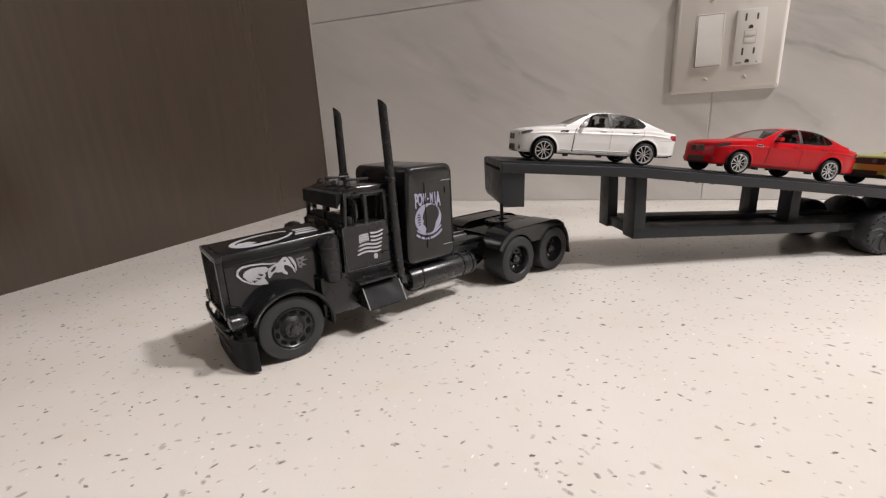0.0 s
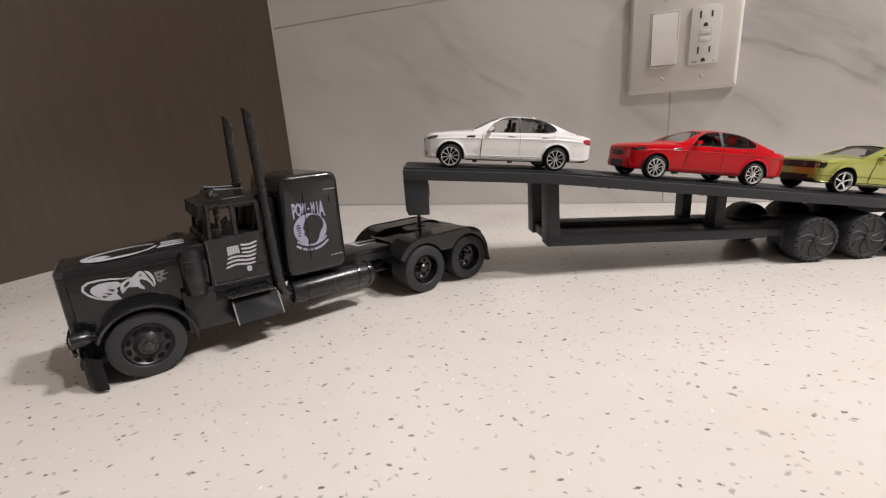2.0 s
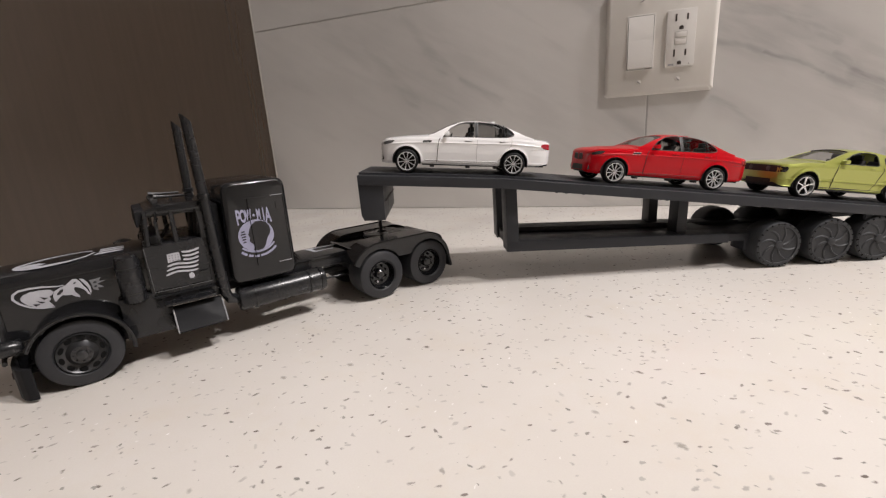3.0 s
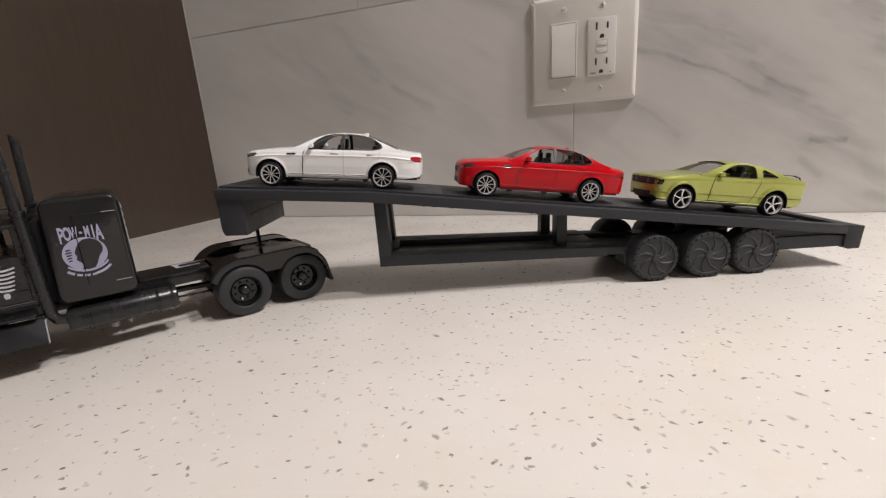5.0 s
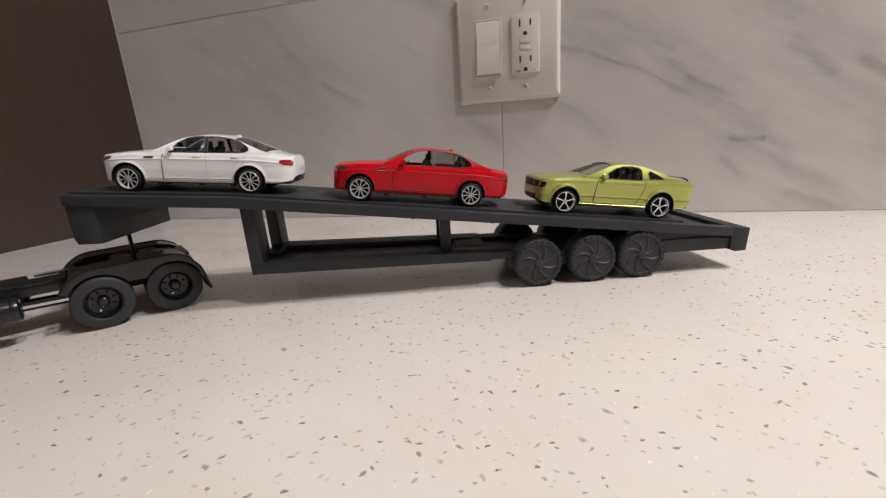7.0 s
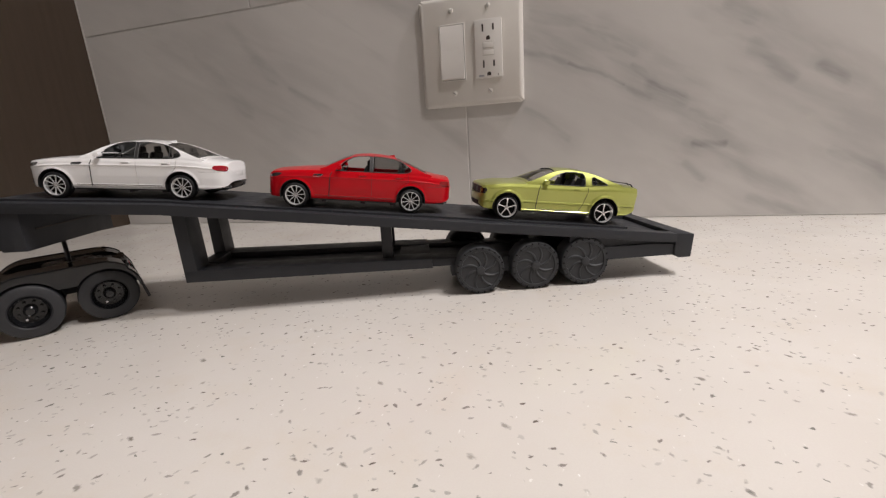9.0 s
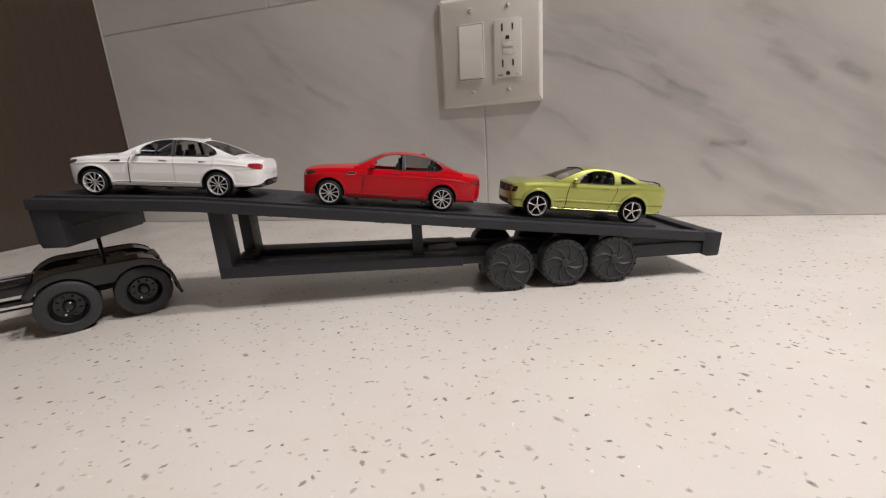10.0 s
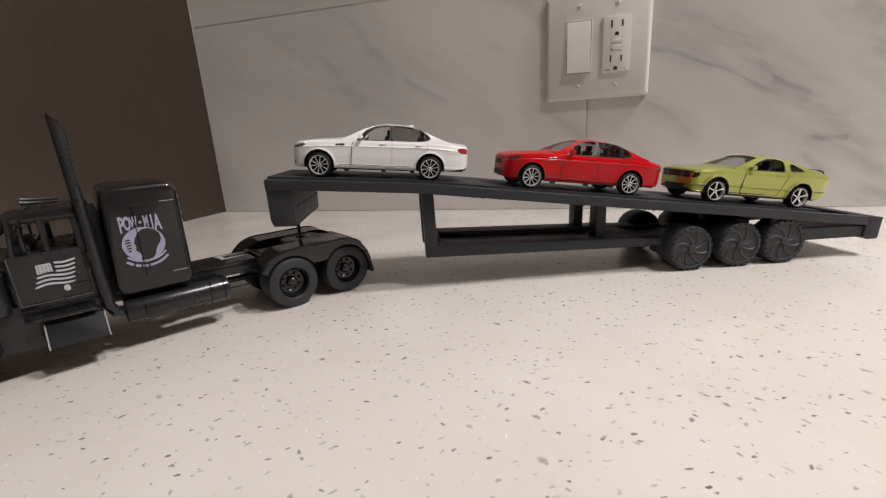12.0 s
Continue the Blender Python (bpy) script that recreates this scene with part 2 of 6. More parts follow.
def thin_glass():
    """A thin clear pane: see-through, with a mirror gloss that grows at grazing angles."""
    m = bpy.data.materials.new("thin_tinted_glass")
    m.use_nodes = True
    nt = m.node_tree
    nt.nodes.remove(nt.nodes["Principled BSDF"])
    clear = nt.nodes.new("ShaderNodeBsdfTransparent")
    clear.inputs["Color"].default_value = (0.64, 0.64, 0.635, 1)
    gloss = nt.nodes.new("ShaderNodeBsdfGlossy")
    gloss.inputs["Roughness"].default_value = 0.06
    fres = node(nt, "ShaderNodeFresnel", IOR=1.5)
    both = nt.nodes.new("ShaderNodeMixShader")
    nt.links.new(fres.outputs[0], both.inputs[0])
    nt.links.new(clear.outputs[0], both.inputs[1])
    nt.links.new(gloss.outputs[0], both.inputs[2])
    nt.links.new(both.outputs[0], nt.nodes["Material Output"].inputs["Surface"])
    return m


def glow(name, color, strength):
    m = bpy.data.materials.new(name)
    m.use_nodes = True
    b = m.node_tree.nodes["Principled BSDF"]
    b.inputs["Emission Color"].default_value = (*color, 1)
    b.inputs["Emission Strength"].default_value = strength
    b.inputs["Base Color"].default_value = (*color, 1)
    return m


QUARTZ, MARBLE, LAMINATE = quartz(), marble(), panel_wood()
GROUT = mat("grey_grout", (0.47, 0.455, 0.44), 0.9, noise_scale=300, vary=0.15, bump=0.4)
CAULK = mat("pale_edge_trim", (0.46, 0.44, 0.41), 0.45, noise_scale=200, vary=0.12)
PAINT = mat("warm_wall_paint", (0.42, 0.38, 0.33), 0.8, noise_scale=6, vary=0.06)
FLOOR = mat("brown_floor", (0.16, 0.11, 0.075), 0.4, noise_scale=5, vary=0.3)
CEIL = mat("white_ceiling", (0.75, 0.73, 0.7), 0.9, noise_scale=8, vary=0.05)
PLATE = mat("ivory_white_plastic", (0.62, 0.592, 0.553), 0.32, noise_scale=60, vary=0.03)
DEVICE = mat("white_plastic", (0.66, 0.638, 0.61), 0.28, noise_scale=60, vary=0.02)
# Flat near-black that stands for shade in holes, notches and gaps.
DARKHOLE = mat("hole_shade_black", (0.006, 0.006, 0.006), 0.9, spec=0.1)
SLOT = mat("dark_slot", (0.035, 0.025, 0.02), 0.6)
SCREW = mat("painted_screw", (0.66, 0.635, 0.60), 0.35)
BLACK = mat("black_plastic", (0.011, 0.0113, 0.0128), 0.27, spec=0.5, noise_scale=90, vary=0.15, rough_vary=0.03, bump=0.03)
BLACKG = mat("glossy_black_plastic", (0.0085, 0.0088, 0.0100), 0.14, spec=0.55, noise_scale=60, vary=0.3, rough_vary=0.06)
MATTE = mat("matte_black_plastic", (0.010, 0.0102, 0.0115), 0.6, spec=0.2, noise_scale=120, vary=0.3, rough_vary=0.1, bump=0.15)
TRAILER = mat("black_painted_wood", (0.0235, 0.0247, 0.0293), 0.5, spec=0.36, noise_scale=110, vary=0.2, rough_vary=0.08, bump=0.3, bump_scale=500)
RUBBER = mat("black_rubber", (0.019, 0.0195, 0.0225), 0.55, noise_scale=200, vary=0.25, bump=0.2)
PRINTED = mat("dark_grey_printed_plastic", (0.033, 0.0345, 0.038), 0.55, spec=0.4, noise_scale=160, vary=0.3, bump=0.3, bump_scale=900)
DARKMETAL = mat("worn_dark_metal", (0.06, 0.06, 0.062), 0.35, metal=0.7, noise_scale=120, vary=0.3)
TYRE = mat("black_car_tyre", (0.006, 0.006, 0.0068), 0.6, spec=0.25, noise_scale=300, vary=0.2)
CHROME = mat("chrome", (0.80, 0.80, 0.82), 0.14, metal=1.0)
RIM = mat("bright_silver_rim", (0.88, 0.88, 0.90), 0.22, metal=0.55, coat=0.3)
SPOKE = mat("bright_chrome_spoke", (0.86, 0.86, 0.87), 0.18, metal=0.85, coat=0.2)
SILVER = mat("silver_plastic", (0.55, 0.55, 0.57), 0.25, metal=0.85)
WORNGLINT = mat("worn_grey_edge_and_glint", (0.28, 0.28, 0.29), 0.45, noise_scale=500, vary=0.3)
DECAL = mat("pale_grey_print", (0.40, 0.40, 0.43), 0.45, noise_scale=500, vary=0.08)
DECALBLUE = mat("lilac_white_print", (0.28, 0.28, 0.385), 0.45, noise_scale=500, vary=0.10)
DECALGREY = mat("faded_grey_print", (0.16, 0.16, 0.17), 0.45, noise_scale=500, vary=0.15)
DECALBLACK = mat("black_print", (0.012, 0.012, 0.013), 0.4)
WHITEPAINT = mat("white_car_paint", (0.87, 0.865, 0.87), 0.26, coat=0.8, noise_scale=40, vary=0.015)
REDPAINT = mat("red_car_paint", (0.50, 0.001, 0.008), 0.30, spec=0.1, coat=0.42, noise_scale=40, vary=0.04)
GREENPAINT = mat("lime_green_metallic_paint", (0.43, 0.46, 0.110), 0.33, metal=0.55, coat=0.6, noise_scale=900, vary=0.05)
# Darker copies of the body paints, for the shade in panel gaps.
WHITESEAM = mat("shaded_white_gap", (0.34, 0.33, 0.33), 0.6)
REDSEAM = mat("shaded_red_gap", (0.13, 0.002, 0.004), 0.6)
INTERIOR = mat("black_interior_plastic", (0.015, 0.015, 0.016), 0.55)
GLASS = thin_glass()
DARKRED = mat("dark_red_lens", (0.22, 0.004, 0.008), 0.15, coat=0.5)
REDLENS = mat("red_tail_lens", (0.33, 0.006, 0.018), 0.15, coat=0.5)
DARKLENS = mat("dark_smoked_lens", (0.016, 0.014, 0.012), 0.2, coat=0.3)
SMOKELENS = mat("smoked_red_car_lens", (0.05, 0.046, 0.046), 0.14, metal=0.2, coat=0.5)
CLEARLENS = mat("grey_headlamp_lens", (0.16, 0.16, 0.165), 0.12, metal=0.3, coat=0.5)
GREYPART = mat("grey_plastic_trim", (0.10, 0.10, 0.10), 0.4)
BULB = glow("warm_bulb_glow", (1.0, 0.92, 0.8), 140.0)
LAMPGLOW = glow("lamp_diffuser_glow", (1.0, 0.88, 0.77), 6.0)


# ---- builders ----
def part(name, bm, material, parent, label="", smooth=True):
    """Links a bmesh as one mesh object under parent (or at top level)."""
    me = bpy.data.meshes.new(name)
    bmesh.ops.recalc_face_normals(bm, faces=bm.faces)
    bm.to_mesh(me)
    bm.free()
    me.materials.append(material)
    if smooth:
        me.polygons.foreach_set("use_smooth", [True] * len(me.polygons))
        me.set_sharp_from_angle(angle=radians(35))
    ob = new(name, me)
    if parent is not None:
        ob.parent = parent
    if label:
        ob["label"] = label
    return ob


def thing(name, m, label, category, group="", kind=""):
    ob = new(name)
    ob.empty_display_size = 0.01
    ob.matrix_world = m
    return tagged(ob, label, category, group, kind)


def add_box(bm, lo, hi, bevel=0.0, segs=2):
    r = bmesh.ops.create_cube(bm, size=1.0)
    vs = r["verts"]
    for v in vs:
        v.co = Vector([lo[k] + (v.co[k] + 0.5) * (hi[k] - lo[k]) for k in range(3)])
    if bevel:
        es = list({e for v in vs for e in v.link_edges})
        bmesh.ops.bevel(bm, geom=es, offset=bevel, segments=segs, affect="EDGES", profile=0.6)


def box(lo, hi, bevel=0.0, segs=2):
    bm = bmesh.new()
    add_box(bm, lo, hi, bevel, segs)
    return bm


def add_prism(bm, outline, lo, hi, axis=1, bevel=0.0, segs=2):
    """A polygon in the plane across axis, pulled from lo to hi along it."""
    def place(p, w):
        q = list(p)
        q.insert(axis, w)
        return q
    a = [bm.verts.new(place(p, lo)) for p in outline]
    b = [bm.verts.new(place(p, hi)) for p in outline]
    n = len(outline)
    faces = [bm.faces.new(a), bm.faces.new(b[::-1])]
    for k in range(n):
        faces.append(bm.faces.new((a[k], b[k], b[(k + 1) % n], a[(k + 1) % n])))
    if bevel:
        es = list({e for f in faces for e in f.edges})
        bmesh.ops.bevel(bm, geom=es, offset=bevel, segments=segs, affect="EDGES", profile=0.6)


def prism(outline, lo, hi, axis=1, bevel=0.0, segs=2):
    bm = bmesh.new()
    add_prism(bm, outline, lo, hi, axis, bevel, segs)
    return bm


def add_lathe(bm, profile, centre, axis=1, steps=32, closed=True, front=True):
    """Turns (radius, along) pairs round an axis through centre. closed: joins the last pair to the first."""
    rings = []
    for r, w in profile:
        ring = []
        for k in range(steps):
            a = 2 * math.pi * k / steps
            p = [r * math.cos(a), r * math.sin(a)]
            p.insert(axis, w)
            ring.append(bm.verts.new([p[i] + centre[i] for i in range(3)]))
        rings.append(ring)
    n = len(rings)
    for k in range(n if closed else n - 1):
        a, b = rings[k], rings[(k + 1) % n]
        for i in range(steps):
            j = (i + 1) % steps
            bm.faces.new((a[i], a[j], b[j], b[i]))
    if not closed:
        for ring in (rings[0], rings[-1]) if front else (rings[-1],):
            bm.faces.new(ring)


def lathe(profile, centre, axis=1, steps=32, closed=True, front=True):
    """front: whether the first ring is capped too."""
    bm = bmesh.new()
    add_lathe(bm, profile, centre, axis, steps, closed, front)
    return bm


def cyl(centre, radius, lo, hi, axis=1, steps=24, bevel=0.0):
    b = bevel or min(radius, abs(hi - lo)) * 0.08
    return lathe([(radius - b, lo), (radius, lo + b), (radius, hi - b), (radius - b, hi)], centre, axis, steps, closed=False)


def add_tube(bm, points, radius, steps=10, cap=True):
    """A round bar along points; radius may be a list."""
    pts = [Vector(p) for p in points]
    rings = []
    side = None
    for k, p in enumerate(pts):
        d = (pts[min(k + 1, len(pts) - 1)] - pts[max(k - 1, 0)]).normalized()
        if side is None:
            side = d.orthogonal().normalized()
        side = (side - d * side.dot(d)).normalized()
        up = d.cross(side)
        r = radius[k] if isinstance(radius, (list, tuple)) else radius
        rings.append([bm.verts.new(p + r * (math.cos(a) * side + math.sin(a) * up)) for a in [2 * math.pi * i / steps for i in range(steps)]])
    for a, b in zip(rings, rings[1:]):
        for i in range(steps):
            j = (i + 1) % steps
            bm.faces.new((a[i], a[j], b[j], b[i]))
    if cap:
        bm.faces.new(rings[0][::-1])
        bm.faces.new(rings[-1])


def tube(points, radius, steps=10, cap=True):
    bm = bmesh.new()
    add_tube(bm, points, radius, steps, cap)
    return bm


def rounded(pts, radius, n=5):
    """A closed outline with its corners rounded."""
    out = []
    m = len(pts)
    for k in range(m):
        a, b, c = (Vector(pts[(k + i) % m]) for i in (-1, 0, 1))
        d1, d2 = (a - b), (c - b)
        r = min(radius, d1.length * 0.45, d2.length * 0.45)
        p, q = b + d1.normalized() * r, b + d2.normalized() * r
        for i in range(n + 1):
            s = i / n
            out.append(tuple((1 - s) ** 2 * p + 2 * s * (1 - s) * b + s * s * q))
    return out


def soft_box(corners, lo, hi, radius, edge, n=6):
    """A box over four corners (x, z) from y lo to hi, with round corners and softly rolled sides."""
    mx, mz = (sum(c[i] for c in corners) / len(corners) for i in (0, 1))
    steps = [(math.pi / 2 * k / n, lo, 1) for k in range(n + 1)] + [(math.pi / 2 * k / n, hi, -1) for k in range(n, -1, -1)]
    bm = bmesh.new()
    rings = []
    for a, y, way in steps:
        cut = edge * (1 - math.sin(a))
        shrunk = [(x - math.copysign(cut, x - mx), z - math.copysign(cut, z - mz)) for x, z in corners]
        rings.append([bm.verts.new((x, y + way * edge * (1 - math.cos(a)), z)) for x, z in rounded(shrunk, radius - cut * 0.8, n)])
    for p, q in zip(rings, rings[1:]):
        for k in range(len(p)):
            bm.faces.new((p[k], p[(k + 1) % len(p)], q[(k + 1) % len(p)], q[k]))
    bm.faces.new(rings[0])
    bm.faces.new(rings[-1][::-1])
    return bm


def arc(cx, cy, r, a0, a1, n=16):
    return [(cx + r * math.cos(radians(a0 + (a1 - a0) * k / n)), cy + r * math.sin(radians(a0 + (a1 - a0) * k / n))) for k in range(n + 1)]


def strip(outer, inner):
    return outer + inner[::-1]


def letters(text, size, material, parent, m, name="lettering", label=""):
    """Flat raised letters in the built-in font; m places the text's plane in the parent."""
    cu = bpy.data.curves.new(name, "FONT")
    cu.body, cu.size, cu.extrude, cu.resolution_u = text, size, 0.00006, 3
    cu.align_x, cu.align_y = "CENTER", "CENTER"
    cu.offset = size * 0.034
    ob = new(name, cu)
    me = bpy.data.meshes.new_from_object(ob.evaluated_get(bpy.context.evaluated_depsgraph_get()))
    bpy.data.objects.remove(ob)
    me.transform(m)
    me.materials.clear()
    me.materials.append(material)
    ob = new(name, me)
    ob.parent = parent
    if label:
        ob["label"] = label
    return ob


# ---- the place ----
def setting():
    # counter: one polished slab, its far edge under the tiles
    bm = box((-0.475, -0.16, -0.03), (2.6, WALL_Y + 0.012, 0.0), 0.003)
    counter = part("counter", bm, QUARTZ, None)
    tagged(counter, "off-white speckled quartz counter, polished, chips of brown and grey", "counter", kind="structure")
    cab = part("base_cabinet", box((-0.47, -0.13, -0.9), (2.6, WALL_Y + 0.012, -0.031), 0.003), LAMINATE, None)
    tagged(cab, "dark brown base cabinet under the quartz counter", "cabinet", kind="structure")
    # tall side panel; it leans a hair out of square with the wall
    bm = box((-0.025, -0.75, -0.9), (0.0, 0.016, 1.4), 0.001)
    panel = part("cabinet_panel", bm, LAMINATE, None)
    panel.matrix_world = pose(PANEL_X + 0.0035, WALL_Y, 0, 0, 0, -1.6)
    tagged(panel, "tall dark brown laminate cabinet side beside the counter", "cabinet panel", kind="structure")
    # room shell
    for name, lo, hi, m, label in (
        ("floor", (-3.6, -2.62, -0.95), (3.6, 0.85, -0.9), FLOOR, "brown floor of the dim room"),
        ("ceiling", (-3.6, -2.62, CEILING), (3.6, 0.85, CEILING + 0.05), CEIL, "white painted ceiling"),
        ("wall_south", (-3.6, -2.62, -0.9), (3.6, -2.5, CEILING), PAINT, "plain dim painted wall of the room"),
        ("wall_east", (3.48, -2.5, -0.9), (3.6, 0.73, CEILING), PAINT, "plain dim painted wall of the room"),
        ("wall_west", (-3.6, -2.5, -0.9), (-3.48, 0.73, CEILING), PAINT, "plain dim painted wall of the room"),
    ):
        tagged(part(name, box(lo, hi), m, None), label, name.split("_")[0], kind="structure")
    wall = part("wall_north", box((-3.48, WALL_Y + 0.0008, -0.9), (3.48, WALL_Y + 0.13, CEILING)), GROUT, None)
    tagged(wall, "kitchen wall with marble-look tiles in running bond, grey joints", "wall", kind="structure")
    trim = part("trim", box((PANEL_X + 0.003, WALL_Y - 0.0008, 0.0005), (PANEL_X + 0.0052, WALL_Y + 0.001, 1.2), 0.0004), CAULK, None)
    tagged(trim, "thin pale trim where the tiles meet the cabinet side", "trim", kind="structure")
    bead = part("trim", box((PANEL_X + 0.008, WALL_Y - 0.0015, 0.0002), (2.55, WALL_Y + 0.001, 0.0016), 0.0005), CAULK, None)
    tagged(bead, "thin pale sealant line between counter and tiles", "trim", kind="structure")
    return wall


WALL = setting()


def downlight(x, y, wide):
    t = thing("downlight", pose(x, y, CEILING), "round recessed ceiling downlight with white ring, lit", "downlight", "ceiling downlights")
    r = wide / 2
    part("ring", lathe([(r + 0.018, 0.0), (r + 0.018, -0.004), (r + 0.004, -0.011), (r + 0.002, -0.011), (r + 0.002, 0.0)], (0, 0, 0), 2, 40), CEIL, t)
    part("diffuser", lathe([(r, -0.001), (r, -0.004), (r * 0.5, -0.005), (0.0005, -0.005)], (0, 0, 0), 2, 40, closed=False), LAMPGLOW, t, "glowing frosted disc")


def string_lights():
    t = thing("string_lights", pose(0, -2.49, 0), "string of small warm lit bulbs along the far wall", "string lights")
    spots = ((-2.80, 0.140, 0.0033), (-2.60, 0.128, 0.0028), (-2.43, 0.127, 0.0037), (-1.56, 0.127, 0.0036), (1.308, 0.085, 0.0034), (1.748, 0.098, 0.0038), (1.968, 0.097, 0.0038), (2.160, 0.095, 0.0034))
    pts = []
    for (a, za, _), (b, zb, _) in zip(spots, spots[1:]):
        for k in range(6):
            s = k / 6
            pts.append((a + (b - a) * s, 0.012, za + (zb - za) * s + 0.008 - 0.03 * math.sin(math.pi * s)))
    pts.append((spots[-1][0], 0.012, spots[-1][1] + 0.008))
    part("cord", tube(pts, 0.0012, 6), GREYPART, t, "thin dark cord")
    for x, z, r in spots:
        bm = bmesh.new()
        bmesh.ops.create_uvsphere(bm, u_segments=10, v_segments=8, radius=r, matrix=Matrix.Translation((x, 0.02, z)))
        part("bulb", bm, BULB, t, "small glowing bulb")


# ---- wall plate ----
def wall_plate():
    cx, cz = 0.1917, 0.2148
    t = thing("wall_plate", pose(cx, WALL_Y - 0.0016, cz), "ivory two-gang plate with rocker switch and outlet on the tiles", "wall plate")
    w, h = 0.0645, 0.0643
    bm = bmesh.new()
    # plate: pillowed edge, two square openings left to the devices
    rings = [(w, h, 0.0015), (w, h, -0.0028), (w - 0.0012, h - 0.0012, -0.0044), (w - 0.0045, h - 0.0045, -0.0060)]
    vr = [[bm.verts.new((sx * a, y, sz * b)) for sx, sz in ((-1, -1), (1, -1), (1, 1), (-1, 1))] for a, b, y in rings]
    for p, q in zip(vr, vr[1:]):
        for k in range(4):
            bm.faces.new((p[k], p[(k + 1) % 4], q[(k + 1) % 4], q[k]))
    bm.faces.new(vr[-1])
    bmesh.ops.bevel(bm, geom=[e for e in bm.edges if abs(e.verts[0].co.y - e.verts[1].co.y) > 0.0005], offset=0.0018, segments=3, affect="EDGES")
    part("plate", bm, PLATE, t)
    for k, x in enumerate((-0.023, 0.023)):
        for z in (-0.0484, 0.0484):
            s = part("screw", lathe([(0.0031, -0.0060), (0.0030, -0.0066), (0.0018, -0.0072), (0.0002, -0.0073)], (x, 0, z), 1, 20, closed=False), SCREW, t)
            a = (0.6, -0.4, 0.9, 1.6)[k * 2 + (z > 0)]
            bm = box((-0.0026, -0.00745, -0.0004), (0.0026, -0.0071, 0.0004))
            bm.transform(Matrix.Translation((x, 0, z)) @ Matrix.Rotation(a, 4, "Y"))
            part("slot", bm, GREYPART, s, "screw slot")
    # rocker switch
    sw = part("rocker_switch", strip_frame(-0.023, 0.0, 0.0166, 0.0334, 0.0152, 0.0320, -0.0060, -0.0072), DEVICE, t, "white rocker switch frame")
    # Grey sheet behind the paddle colours in the shade of its gap.
    part("gap", box((-0.023 - 0.0152, -0.0064, -0.0320), (-0.023 + 0.0152, -0.0059, 0.0320)), GREYPART, sw, "grey backing for the shaded gap round the paddle")
    bm = prism(rounded([(-0.0060, 0.0316), (-0.0072, 0.0316), (-0.0080, 0.003), (-0.0120, -0.0310), (-0.0060, -0.0316)], 0.0008, 2), -0.023 - 0.0147, -0.023 + 0.0147, 0)
    part("paddle", bm, DEVICE, sw, "white switch paddle pressed in at the top")
    # outlet
    out = part("outlet", prism(rounded([(-0.0166, -0.0334), (0.0166, -0.0334), (0.0166, 0.0334), (-0.0166, 0.0334)], 0.0015, 3), -0.0060, -0.0092, 1, 0.0006, 2), DEVICE, t, "white two-socket outlet with test and reset buttons")
    out.data.transform(Matrix.Translation((0.023, 0, 0)))
    for z in (0.0205, -0.0205):
        for x, hh in ((-0.0064, 0.0043), (0.0064, 0.0036)):
            part("slot", box((0.023 + x - 0.0010, -0.0094, z + 0.0034 - hh), (0.023 + x + 0.0010, -0.0088, z + 0.0034 + hh)), SLOT, out, "dark blade slot")
        hole = arc(0.023, z - 0.0085, 0.0025, 0, 180, 10) + [(0.0205, z - 0.0105), (0.0255, z - 0.0105)]
        part("slot", prism(hole, -0.0094, -0.0088, 1), SLOT, out, "round earth hole")
    for z in (0.0042, -0.0042):
        part("button", box((0.023 - 0.0064, -0.0098, z - 0.0030), (0.023 + 0.0064, -0.0090, z + 0.0030), 0.0003), DEVICE, out, "small white push button")
        # Tinted plate draws the shadow line round the button.
        part("slot", box((0.023 - 0.0070, -0.00935, z - 0.0036), (0.023 + 0.0070, -0.0089, z + 0.0036)), CAULK, out, "shadow gap round a button")
    part("mark", box((0.023 - 0.0128, -0.00940, -0.0318), (0.023 - 0.0062, -0.0090, -0.0296)), WORNGLINT, out, "small grey imprint, unreadable")
    part("indicator", cyl((0.023 + 0.0112, 0, -0.0306), 0.0007, -0.0094, -0.0088, 1, 10), SLOT, out, "tiny dark indicator")


def strip_frame(cx, cz, w, h, wi, hi, y0, y1):
    bm = bmesh.new()
    add_box(bm, (cx - w, y1, cz + hi), (cx + w, y0, cz + h), 0.0003, 1)
    add_box(bm, (cx - w, y1, cz - h), (cx + w, y0, cz - hi), 0.0003, 1)
    add_box(bm, (cx - w, y1, cz - hi), (cx - wi, y0, cz + hi), 0.0003, 1)
    add_box(bm, (cx + wi, y1, cz - hi), (cx + w, y0, cz + hi), 0.0003, 1)
    return bm


for lx, ly, watts, wide in LAMPS:
    downlight(lx, ly, wide)
string_lights()
wall_plate()


